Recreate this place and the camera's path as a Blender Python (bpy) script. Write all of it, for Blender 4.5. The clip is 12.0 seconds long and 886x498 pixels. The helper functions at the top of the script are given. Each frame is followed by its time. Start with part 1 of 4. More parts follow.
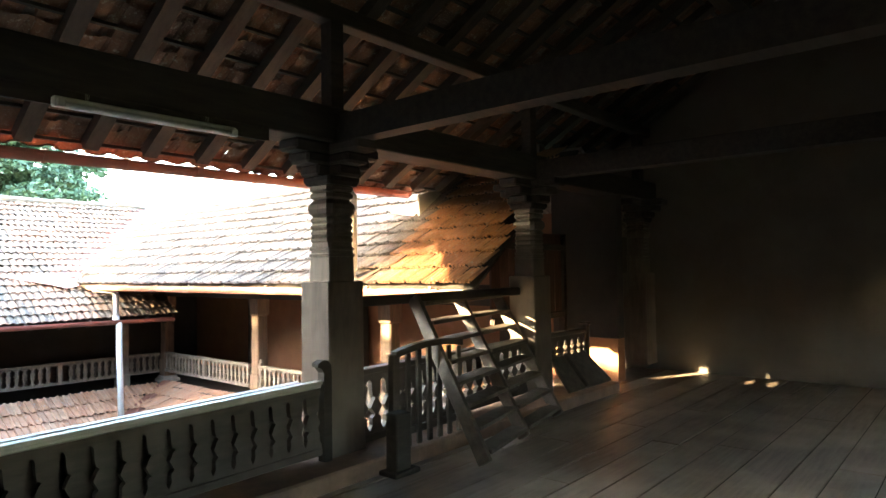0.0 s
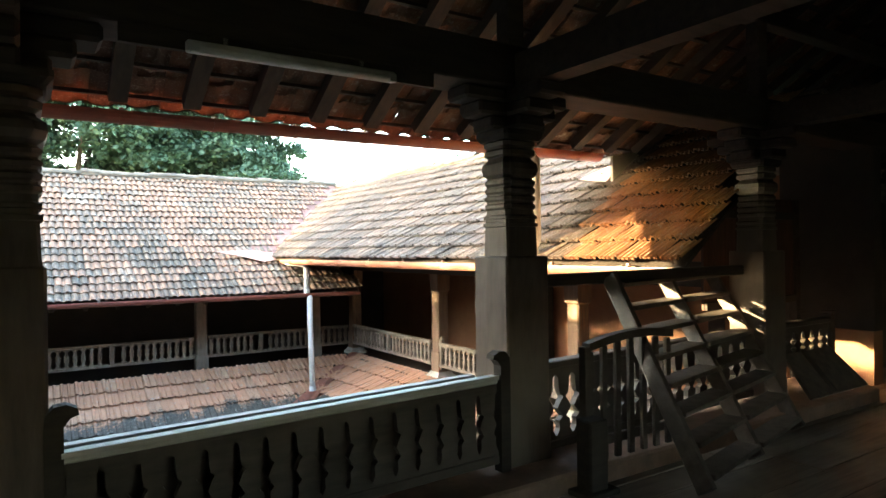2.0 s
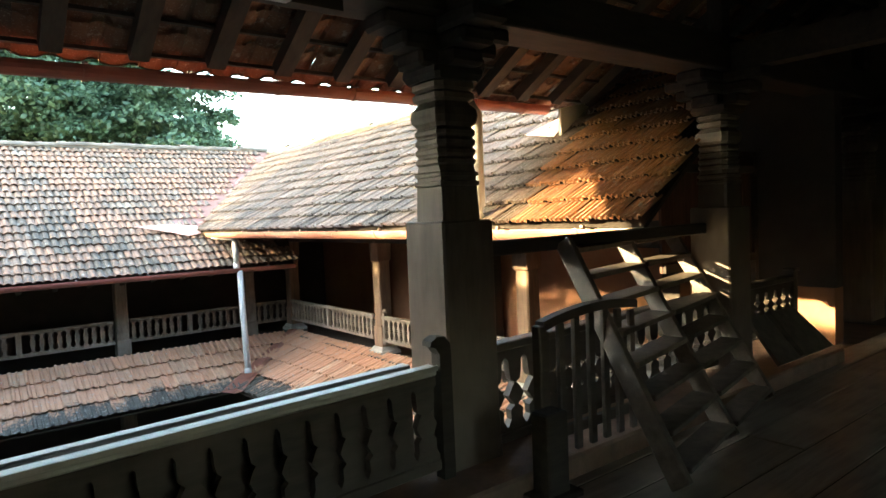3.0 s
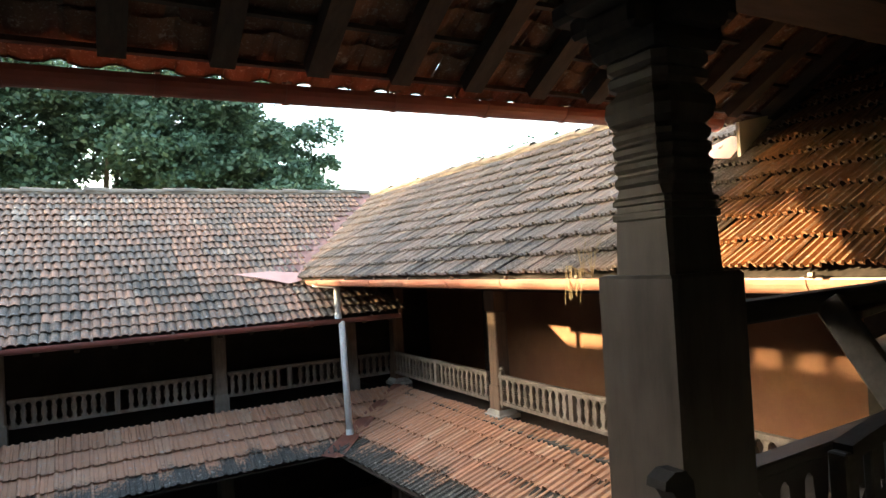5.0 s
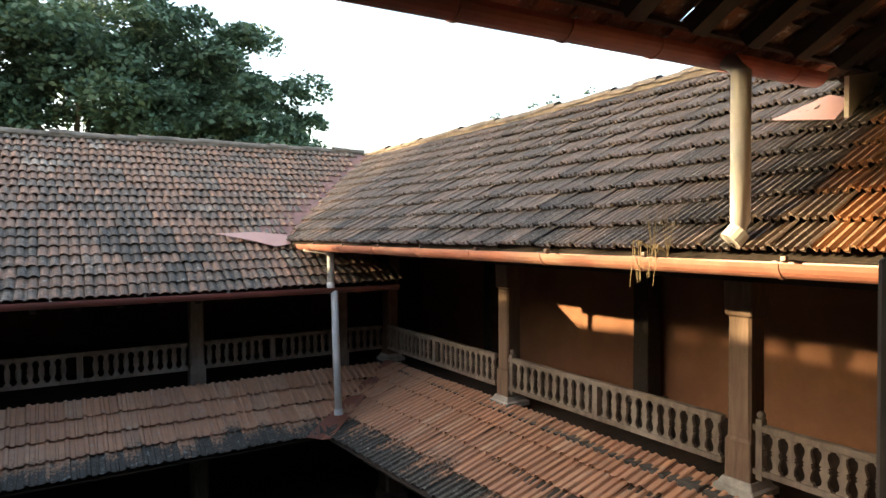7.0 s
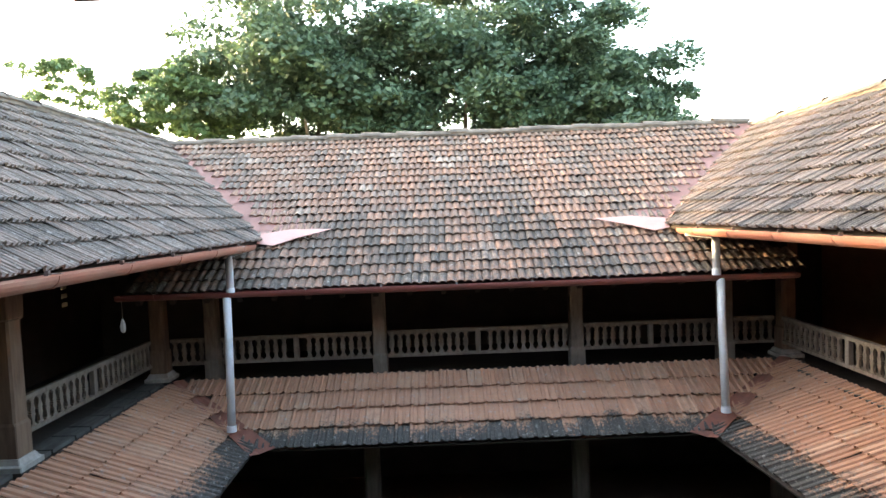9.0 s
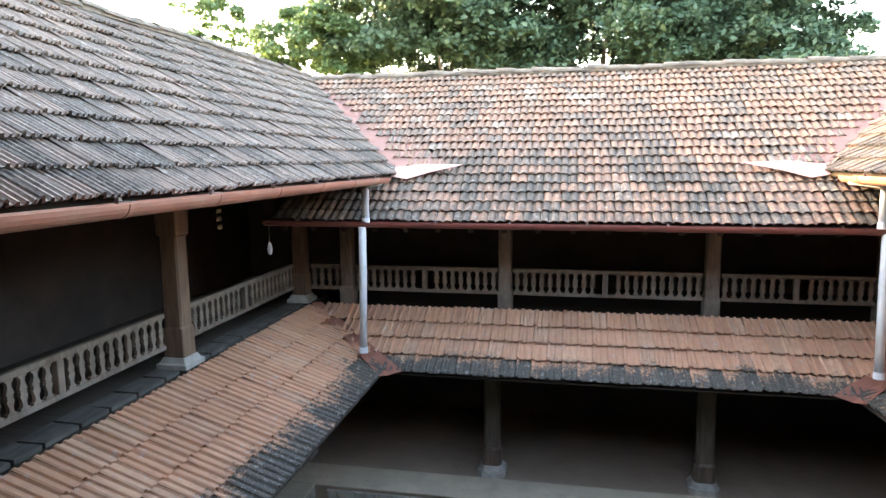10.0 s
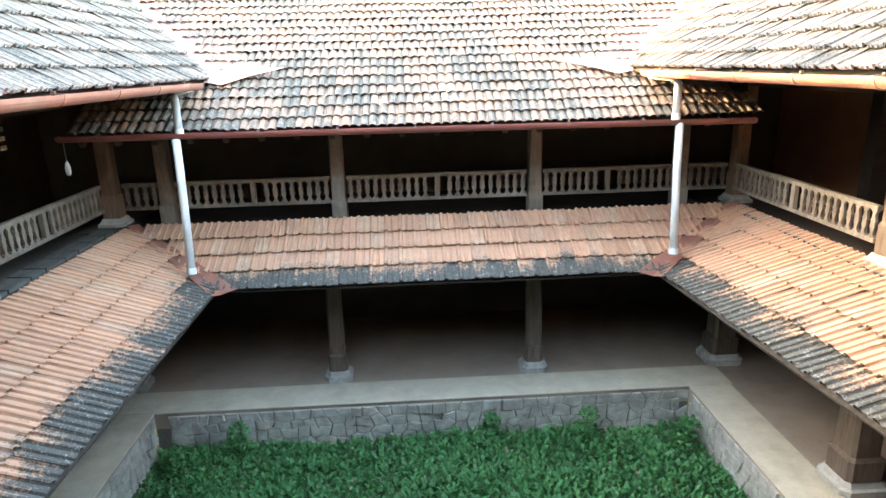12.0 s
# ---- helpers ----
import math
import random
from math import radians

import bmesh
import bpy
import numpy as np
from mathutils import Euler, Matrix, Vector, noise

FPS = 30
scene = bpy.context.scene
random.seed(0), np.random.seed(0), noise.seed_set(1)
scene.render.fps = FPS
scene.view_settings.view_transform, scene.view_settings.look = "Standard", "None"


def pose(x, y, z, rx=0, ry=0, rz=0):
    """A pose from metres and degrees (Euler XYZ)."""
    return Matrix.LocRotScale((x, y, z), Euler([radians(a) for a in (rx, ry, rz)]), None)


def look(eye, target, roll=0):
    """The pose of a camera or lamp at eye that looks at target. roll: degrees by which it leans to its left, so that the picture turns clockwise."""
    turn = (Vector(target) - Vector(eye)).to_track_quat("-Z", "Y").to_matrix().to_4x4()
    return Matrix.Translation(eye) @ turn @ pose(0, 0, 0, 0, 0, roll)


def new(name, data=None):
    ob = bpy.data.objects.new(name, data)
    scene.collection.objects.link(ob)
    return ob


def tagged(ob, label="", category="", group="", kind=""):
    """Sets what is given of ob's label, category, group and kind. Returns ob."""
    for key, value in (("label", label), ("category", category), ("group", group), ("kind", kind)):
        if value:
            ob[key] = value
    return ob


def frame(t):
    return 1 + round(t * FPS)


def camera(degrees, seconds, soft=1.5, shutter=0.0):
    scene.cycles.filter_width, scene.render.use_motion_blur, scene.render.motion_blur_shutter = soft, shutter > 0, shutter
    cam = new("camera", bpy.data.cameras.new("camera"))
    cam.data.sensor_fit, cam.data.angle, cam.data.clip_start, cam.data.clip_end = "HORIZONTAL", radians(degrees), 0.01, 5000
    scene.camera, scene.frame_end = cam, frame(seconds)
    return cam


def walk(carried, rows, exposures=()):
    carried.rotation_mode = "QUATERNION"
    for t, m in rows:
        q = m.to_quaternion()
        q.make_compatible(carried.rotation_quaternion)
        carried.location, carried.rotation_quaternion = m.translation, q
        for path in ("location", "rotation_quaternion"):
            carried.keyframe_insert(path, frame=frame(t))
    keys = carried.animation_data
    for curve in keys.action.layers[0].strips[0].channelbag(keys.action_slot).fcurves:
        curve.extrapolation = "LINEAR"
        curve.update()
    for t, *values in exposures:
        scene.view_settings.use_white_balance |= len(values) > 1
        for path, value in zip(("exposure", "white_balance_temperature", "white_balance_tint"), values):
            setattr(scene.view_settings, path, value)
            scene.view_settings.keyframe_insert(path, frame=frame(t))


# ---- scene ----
cam = camera(69.3, 12.0)
PATH = [
    (0, (-1.524, -3.591, 1.463), (-0.003, -2.294, 1.532), -0.8),
    (0.5, (-1.376, -3.455, 1.485), (-0.094, -1.921, 1.559), -1.4),
    (1, (-1.217, -3.306, 1.488), (-0.38, -1.491, 1.538), -1.8),
    (1.2, (-1.154, -3.204, 1.490), (-0.453, -1.331, 1.535), -2.2),
    (1.5, (-1.121, -3.176, 1.447), (-0.428, -1.302, 1.366), -3.2),
    (2, (-0.947, -2.953, 1.449), (0.148, -1.279, 1.449), -0.7),
    (2.5, (-0.708, -2.751, 1.437), (0.556, -1.202, 1.402), -3.3),
    (3, (-0.469, -2.449, 1.438), (0.754, -0.87, 1.329), -2.5),
    (3.5, (-0.371, -2.106, 1.447), (0.777, -0.47, 1.355), -1.5),
    (3.7, (-0.331, -2.048, 1.421), (0.749, -0.368, 1.322), -1.7),
    (5.3, (-0.006, -1.03, 1.49), (0.916, 0.742, 1.599), -3.8),
    (5.5, (0.023, -0.884, 1.481), (0.850, 0.931, 1.642), -2.6),
    (6, (0.036, -0.644, 1.485), (0.942, 1.134, 1.613), -2.7),
    (6.5, (0.036, -0.43, 1.465), (1.022, 1.31, 1.528), -0.4),
    (6.7, (0.063, -0.345, 1.443), (1.129, 1.349, 1.425), -0.4),
    (8.3, (-0.056, -0.06, 1.614), (0.462, 1.866, 1.465), -2.7),
    (8.5, (-0.012, -0.055, 1.606), (0.349, 1.907, 1.467), -2.3),
    (9, (-0.111, -0.014, 1.604), (-0.117, 1.983, 1.495), -2.3),
    (9.5, (-0.153, -0.047, 1.561), (-0.477, 1.923, 1.45), -1.0),
    (10, (-0.172, -0.045, 1.541), (-0.564, 1.897, 1.262), -0.6),
    (10.5, (-0.166, 0.007, 1.515), (-0.356, 1.953, 1.096), -1.1),
    (11, (-0.13, 0.006, 1.484), (-0.164, 1.949, 1.008), -1.8),
    (11.5, (-0.088, 0.01, 1.475), (-0.068, 1.938, 0.944), -1.9),
    (12, (-0.058, 0.025, 1.462), (0.033, 1.943, 0.903), -1.6),
]
walk(cam, [(t, look(e, g, r)) for t, e, g, r in PATH],
     exposures=[(0, 5.65, 6800, 4), (0.5, 5.0, 6800, 3), (1.5, 4.7, 6950, 2), (3.5, 4.42, 7050, -1), (5.5, 3.2, 7200, 8), (6.5, 2.65, 7300, 9), (8.5, 3.65, 7600, 10), (9.5, 4.2, 7700, 12), (10.0, 4.5, 7900, 13), (10.5, 5.25, 8100, 9), (12, 5.42, 7750, 4)])

# ---------------------------------------------------------------- light
SUN_SLOPE = 0.265
SUN_TO = Vector((-1.0, 0.42, SUN_SLOPE)).normalized()
world = bpy.data.worlds.new("sky")
scene.world = world
world.use_nodes = True
wn = world.node_tree
sky = wn.nodes.new("ShaderNodeTexSky")
sky.sky_type = "NISHITA"
sky.sun_disc = False
sky.sun_elevation = math.asin(SUN_TO.z)
sky.sun_rotation = math.atan2(SUN_TO.x, SUN_TO.y)
sky.air_density, sky.dust_density, sky.ozone_density = 1.0, 2.5, 1.0
wn.links.new(sky.outputs[0], wn.nodes["Background"].inputs[0])
wn.nodes["Background"].inputs[1].default_value = 0.15
sun = new("sun", bpy.data.lights.new("sun", "SUN"))
sun.data.energy, sun.data.angle, sun.data.color = 2.0, radians(0.6), (1.0, 0.76, 0.46)
sun.matrix_world = look(SUN_TO * 60, (0, 0, 0))


# ---------------------------------------------------------------- materials
def mat(name, rough=0.8, metal=0.0):
    m = bpy.data.materials.new(name)
    m.use_nodes = True
    b = m.node_tree.nodes["Principled BSDF"]
    b.inputs["Roughness"].default_value, b.inputs["Metallic"].default_value = rough, metal
    return m, m.node_tree, b


def node(nt, kind, **props):
    n = nt.nodes.new(kind)
    for k, v in props.items():
        if k == "op":
            n.operation = v
        elif k == "blend":
            n.data_type, n.blend_type = "RGBA", v
    return n


def coords(nt, scale=(1, 1, 1), world_space=True):
    if world_space:
        src = nt.nodes.new("ShaderNodeNewGeometry").outputs["Position"]
    else:
        src = nt.nodes.new("ShaderNodeTexCoord").outputs["Object"]
    m = nt.nodes.new("ShaderNodeMapping")
    m.inputs["Scale"].default_value = scale
    nt.links.new(src, m.inputs[0])
    return m.outputs[0]


def noise_tex(nt, vec, scale, detail=4, rough=0.6):
    n = nt.nodes.new("ShaderNodeTexNoise")
    n.inputs["Scale"].default_value, n.inputs["Detail"].default_value, n.inputs["Roughness"].default_value = scale, detail, rough
    nt.links.new(vec, n.inputs["Vector"])
    return n.outputs["Fac"]


def ramp(nt, fac, stops):
    r = nt.nodes.new("ShaderNodeValToRGB")
    e = r.color_ramp.elements
    e[0].position, e[0].color = stops[0][0], (*stops[0][1], 1)
    e[1].position, e[1].color = stops[-1][0], (*stops[-1][1], 1)
    for p, c in stops[1:-1]:
        e.new(p).color = (*c, 1)
    nt.links.new(fac, r.inputs[0])
    return r.outputs[0]


def span(nt, fac, a, b):
    r = nt.nodes.new("ShaderNodeMapRange")
    r.inputs[1].default_value, r.inputs[2].default_value = a, b
    nt.links.new(fac, r.inputs[0])
    return r.outputs[0]


def math_node(nt, op, a, b=None):
    n = nt.nodes.new("ShaderNodeMath")
    n.operation = op
    for i, v in enumerate((a, b)):
        if v is None:
            continue
        if isinstance(v, (int, float)):
            n.inputs[i].default_value = v
        else:
            nt.links.new(v, n.inputs[i])
    return n.outputs[0]


def mix(nt, fac, a, b, blend="MIX"):
    n = nt.nodes.new("ShaderNodeMix")
    n.data_type, n.blend_type = "RGBA", blend
    if isinstance(fac, (int, float)):
        n.inputs[0].default_value = fac
    else:
        nt.links.new(fac, n.inputs[0])
    for i, v in ((6, a), (7, b)):
        if isinstance(v, tuple):
            n.inputs[i].default_value = (*v, 1)
        else:
            nt.links.new(v, n.inputs[i])
    return n.outputs[2]


def bump(nt, bsdf, height, strength=0.4, dist=0.01):
    n = nt.nodes.new("ShaderNodeBump")
    n.inputs["Strength"].default_value, n.inputs["Distance"].default_value = strength, dist
    nt.links.new(height, n.inputs["Height"])
    nt.links.new(n.outputs[0], bsdf.inputs["Normal"])


def any_random(nt):
    """One random number for a single piece or for an island of a joined mesh."""
    o = nt.nodes.new("ShaderNodeObjectInfo").outputs["Random"]
    g = nt.nodes.new("ShaderNodeNewGeometry").outputs["Random Per Island"]
    return math_node(nt, "FRACT", math_node(nt, "ADD", o, g))


def wood(name, dark, light, grain=(1, 1, 14), rough=0.75, wear=(0.5, 0.8), worn=None, obj=False):
    """Old timber; grain holds the stretch of the fibre noise, large numbers across the fibre."""
    m, nt, b = mat(name, rough)
    v = coords(nt, grain, world_space=not obj)
    f = noise_tex(nt, v, 3.0, 6, 0.65)
    big = noise_tex(nt, coords(nt), 1.1, 4, 0.6)
    c = ramp(nt, f, [(0.3, dark), (0.7, light)])
    rnd = any_random(nt)
    c = mix(nt, math_node(nt, "MULTIPLY", rnd, 0.35), c, dark)
    if worn:
        c = mix(nt, span(nt, big, *wear), c, worn)
    nt.links.new(c, b.inputs["Base Color"])
    bump(nt, b, f, 0.35, 0.006)
    return m


def tile_material(name, fresh, pale, grime, black, grime_at=(0.45, 0.62), black_at=(0.5, 0.62), axis=None, lo=0.0, hi=1.0, fibre=None, even=0.0):
    """Fired clay roof tiles with algae; axis/lo/hi: algae gathers in a band of height, as rainwater leaves it."""
    m, nt, b = mat(name, 0.88)
    p = coords(nt)
    rnd = any_random(nt)
    n1 = noise_tex(nt, p, 0.9, 5, 0.65)
    n2 = noise_tex(nt, p, 9.0, 5, 0.7)
    n3 = noise_tex(nt, p, 60.0, 3, 0.7)
    c = ramp(nt, rnd, [(0.0, fresh), (0.40, tuple(x * 0.75 for x in fresh)), (0.66, tuple(x * 0.95 for x in fresh)), (0.80, pale), (0.90, tuple(x * 0.8 for x in pale)), (1.0, fresh)])
    if even:
        c = mix(nt, math_node(nt, "MULTIPLY", span(nt, n3, -2.0, -1.0), even), c, tuple(0.6 * x + 0.4 * y for x, y in zip(fresh, pale)))
    c = mix(nt, math_node(nt, "MULTIPLY", span(nt, n2, 0.42, 0.72), 0.7), c, grime)
    n4 = noise_tex(nt, p, 26.0, 4, 0.75)
    if fibre:
        st = noise_tex(nt, coords(nt, fibre), 1.0, 5, 0.7)
        c = mix(nt, math_node(nt, "MULTIPLY", span(nt, st, 0.48, 0.66), 0.75), c, tuple(0.5 * x + 0.5 * y for x, y in zip(grime, black)))
        c = mix(nt, math_node(nt, "MULTIPLY", span(nt, st, 0.46, 0.30), 0.55), c, pale)
    amount = math_node(nt, "ADD", n1, math_node(nt, "MULTIPLY", math_node(nt, "SUBTRACT", rnd, 0.5), 0.42))
    c = mix(nt, span(nt, amount, *grime_at), c, grime)
    if axis is not None:
        s = nt.nodes.new("ShaderNodeSeparateXYZ")
        nt.links.new(p, s.inputs[0])
        band = span(nt, s.outputs[axis], hi, lo)
        k = math_node(nt, "ADD", math_node(nt, "MULTIPLY", band, 0.75), math_node(nt, "MULTIPLY", math_node(nt, "SUBTRACT", amount, 0.5), 0.7))
        k = math_node(nt, "ADD", k, math_node(nt, "MULTIPLY", math_node(nt, "SUBTRACT", n2, 0.5), 0.7))
        k = math_node(nt, "ADD", k, math_node(nt, "MULTIPLY", math_node(nt, "SUBTRACT", n4, 0.5), 1.1))
        c = mix(nt, span(nt, k, *black_at), c, black)
    lichen = span(nt, noise_tex(nt, p, 13.0, 5, 0.65), 0.60, 0.66)
    c = mix(nt, math_node(nt, "MULTIPLY", lichen, 0.55), c, (0.44, 0.41, 0.37))
    speck = span(nt, n3, 0.57, 0.68)
    c = mix(nt, math_node(nt, "MULTIPLY", speck, 0.6), c, (0.40, 0.36, 0.31))
    nt.links.new(c, b.inputs["Base Color"])
    bump(nt, b, math_node(nt, "ADD", n3, n2), 0.5, 0.006)
    return m


def plain(name, col, rough=0.5, metal=0.0, var=0.25, scale=6.0, dirt=None, bumpy=0.2):
    m, nt, b = mat(name, rough, metal)
    p = coords(nt)
    n = noise_tex(nt, p, scale, 5, 0.65)
    c = ramp(nt, n, [(0.25, tuple(x * (1 - var) for x in col)), (0.75, tuple(min(1, x * (1 + var)) for x in col))])
    if dirt:
        c = mix(nt, span(nt, noise_tex(nt, p, scale * 0.35, 6, 0.7), 0.5, 0.72), c, dirt)
    nt.links.new(c, b.inputs["Base Color"])
    bump(nt, b, noise_tex(nt, p, scale * 8, 4, 0.6), bumpy, 0.004)
    return m


M_PILLAR = wood("pillar_teak", (0.052, 0.036, 0.028), (0.135, 0.097, 0.076), (6, 6, 0.9), 0.55, (0.42, 0.75), (0.19, 0.152, 0.125))
M_RAIL = wood("rail_timber", (0.034, 0.025, 0.020), (0.078, 0.058, 0.046), (1.2, 6, 8), 0.6, (0.45, 0.75), (0.12, 0.094, 0.078))
# pale tone puts the sky's reflection on the cap tops into the colour
M_CAP = wood("sky_pale_cap_timber", (0.32, 0.31, 0.295), (0.58, 0.57, 0.55), (1.0, 9, 9), 0.45)
M_DARK = wood("beam_timber", (0.024, 0.018, 0.014), (0.06, 0.045, 0.035), (1.0, 7, 7), 0.8)
M_RAFTER = wood("rafter_timber", (0.025, 0.018, 0.014), (0.065, 0.048, 0.038), (7, 0.8, 4), 0.75)
M_LADDER = wood("ladder_timber", (0.06, 0.045, 0.035), (0.15, 0.117, 0.092), (4, 4, 4), 0.6)
M_FLOOR = wood("floor_planks", (0.20, 0.155, 0.125), (0.40, 0.32, 0.26), (0.7, 9, 4), 0.45, (0.45, 0.7), (0.46, 0.38, 0.31))
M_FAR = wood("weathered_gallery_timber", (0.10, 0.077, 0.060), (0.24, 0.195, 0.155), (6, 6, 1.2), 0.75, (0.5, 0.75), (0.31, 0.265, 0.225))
# copy of the gallery timber, darkened for shade on the far side
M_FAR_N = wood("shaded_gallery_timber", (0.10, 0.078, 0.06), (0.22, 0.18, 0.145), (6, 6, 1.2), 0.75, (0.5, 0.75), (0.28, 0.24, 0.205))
M_FARPOST = wood("gallery_post_timber", (0.10, 0.062, 0.042), (0.22, 0.145, 0.098), (7, 7, 0.9), 0.7)
M_COLUMN = wood("dark_column_timber", (0.06, 0.042, 0.032), (0.15, 0.11, 0.085), (7, 7, 0.9), 0.65)
M_BOARD = wood("dark_red_boarding", (0.045, 0.02, 0.014), (0.11, 0.05, 0.034), (7, 7, 0.9), 0.75)
M_LEDGE = wood("grey_ledge_planks", (0.045, 0.043, 0.039), (0.12, 0.114, 0.104), (6, 1.2, 5), 0.85)
M_TILE_N = tile_material("north_roof_tiles", (0.31, 0.170, 0.112), (0.53, 0.415, 0.325), (0.155, 0.112, 0.086), (0.068, 0.056, 0.045), (0.42, 0.66), (0.42, 0.80), 2, 0.5, 3.0)
M_TILE_S = tile_material("side_roof_tiles", (0.242, 0.170, 0.135), (0.41, 0.35, 0.298), (0.145, 0.124, 0.108), (0.055, 0.050, 0.045), (0.42, 0.72), (0.66, 1.0), 2, 1.2, 3.4, (2.0, 26, 2.0), 0.45)
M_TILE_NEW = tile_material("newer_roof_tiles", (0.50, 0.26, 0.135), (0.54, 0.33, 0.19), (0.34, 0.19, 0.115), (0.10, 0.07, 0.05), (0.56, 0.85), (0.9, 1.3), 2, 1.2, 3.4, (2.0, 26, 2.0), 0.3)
M_TILE_LOW = tile_material("lower_roof_tiles", (0.58, 0.29, 0.175), (0.62, 0.40, 0.27), (0.42, 0.225, 0.15), (0.075, 0.069, 0.060), (0.55, 0.85), (0.34, 0.56), 2, -1.33, -1.08, None, 0.3)
M_TILE_IN = tile_material("hall_tile_underside", (0.27, 0.135, 0.08), (0.25, 0.145, 0.095), (0.13, 0.08, 0.058), (0.06, 0.05, 0.04))
M_RIDGE = plain("ridge_mortar", (0.17, 0.142, 0.118), 0.95, 0, 0.45, 5, (0.085, 0.076, 0.068), 0.7)
M_FLASH = plain("pink_painted_flashing", (0.53, 0.305, 0.26), 0.75, 0, 0.10, 4, (0.50, 0.31, 0.27), 0.2)
M_FLASH2 = plain("rusty_red_flashing", (0.30, 0.12, 0.085), 0.6, 0, 0.2, 6, (0.2, 0.1, 0.08), 0.2)
M_GUT_E = plain("orange_gutter_paint", (0.36, 0.145, 0.10), 0.42, 0, 0.15, 3, (0.40, 0.24, 0.17), 0.15)
M_GUT_N = plain("dark_red_gutter_paint", (0.19, 0.055, 0.045), 0.4, 0, 0.2, 4, (0.11, 0.05, 0.04), 0.15)
M_GUT_S = plain("red_gutter_paint", (0.33, 0.085, 0.055), 0.42, 0, 0.2, 4, (0.22, 0.07, 0.05), 0.15)
M_PIPE = plain("white_pvc_pipe", (0.66, 0.68, 0.70), 0.35, 0, 0.08, 5, (0.50, 0.50, 0.49), 0.05)
M_PIPE2 = plain("cream_pvc_pipe", (0.52, 0.51, 0.47), 0.38, 0, 0.1, 5, (0.45, 0.41, 0.35), 0.05)
M_STEEL = plain("gutter_clip_steel", (0.22, 0.20, 0.19), 0.4, 0.9, 0.2, 20, (0.2, 0.1, 0.06))
# plaster colour lowered so that the walls look dim; the shade is in it
M_PLASTER = plain("dimmed_hall_plaster", (0.11, 0.092, 0.075), 0.9, 0, 0.25, 1.6, (0.12, 0.10, 0.085), 0.35)
M_REDWALL = plain("ochre_gallery_wall", (0.30, 0.14, 0.075), 0.8, 0, 0.25, 1.5, (0.25, 0.11, 0.06), 0.3)
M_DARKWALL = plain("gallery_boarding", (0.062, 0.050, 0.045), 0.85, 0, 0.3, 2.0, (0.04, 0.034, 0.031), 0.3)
M_CEMENT = plain("verandah_cement", (0.30, 0.225, 0.175), 0.55, 0, 0.15, 2.0, (0.20, 0.15, 0.12), 0.2)
M_APRON = plain("pale_cement_apron", (0.50, 0.42, 0.32), 0.8, 0, 0.15, 3.0, (0.36, 0.30, 0.23), 0.3)
M_CURB = plain("worn_brown_plinth", (0.25, 0.155, 0.11), 0.8, 0, 0.3, 5, (0.13, 0.09, 0.07), 0.5)
M_BASE = plain("grey_stone_base", (0.36, 0.34, 0.31), 0.8, 0, 0.25, 8, (0.17, 0.16, 0.145), 0.4)
M_STONE = plain("rubble_stone", (0.36, 0.33, 0.29), 0.9, 0, 0.4, 5.0, (0.19, 0.175, 0.15), 0.8)
M_MORTAR = plain("rubble_mortar", (0.13, 0.12, 0.105), 0.95, 0, 0.3, 6, (0.06, 0.06, 0.055), 0.6)
M_SOIL = plain("courtyard_soil", (0.26, 0.21, 0.15), 0.95, 0, 0.3, 2, (0.12, 0.11, 0.06), 0.6)
M_GROUND = plain("outer_ground", (0.12, 0.14, 0.06), 0.95, 0, 0.3, 0.2, (0.2, 0.17, 0.11), 0.4)
M_WHITE = plain("white_tube_light", (0.62, 0.62, 0.60), 0.4, 0, 0.06, 3, (0.45, 0.44, 0.42), 0.05)
M_CREAM = plain("cream_painted_board", (0.55, 0.47, 0.36), 0.6, 0, 0.15, 4, (0.38, 0.31, 0.23), 0.2)
M_BARK = plain("tree_bark", (0.14, 0.115, 0.09), 0.95, 0, 0.35, 3, (0.07, 0.06, 0.05), 0.7)
M_WEED = plain("dry_weed", (0.30, 0.23, 0.13), 0.9, 0, 0.25, 9, None, 0.1)


def leaf_material(name, a, b_, c_):
    m, nt, b = mat(name, 0.55)
    rnd = any_random(nt)
    col = ramp(nt, rnd, [(0.0, a), (0.55, b_), (1.0, c_)])
    big = noise_tex(nt, coords(nt), 0.35, 3, 0.6)
    col = mix(nt, math_node(nt, "MULTIPLY", span(nt, big, 0.4, 0.7), 0.5), col, a)
    nt.links.new(col, b.inputs["Base Color"])
    t = nt.nodes.new("ShaderNodeBsdfTranslucent")
    nt.links.new(col, t.inputs[0])
    s = nt.nodes.new("ShaderNodeMixShader")
    s.inputs[0].default_value = 0.3
    nt.links.new(b.outputs[0], s.inputs[1])
    nt.links.new(t.outputs[0], s.inputs[2])
    nt.links.new(s.outputs[0], nt.nodes["Material Output"].inputs[0])
    return m


M_LEAF = leaf_material("tree_leaves", (0.042, 0.082, 0.048), (0.072, 0.128, 0.074), (0.125, 0.19, 0.112))
M_LEAF_L = leaf_material("light_tree_leaves", (0.07, 0.125, 0.05), (0.11, 0.18, 0.075), (0.16, 0.235, 0.11))
M_GRASS = leaf_material("court_grass", (0.045, 0.16, 0.055), (0.07, 0.24, 0.075), (0.13, 0.32, 0.10))


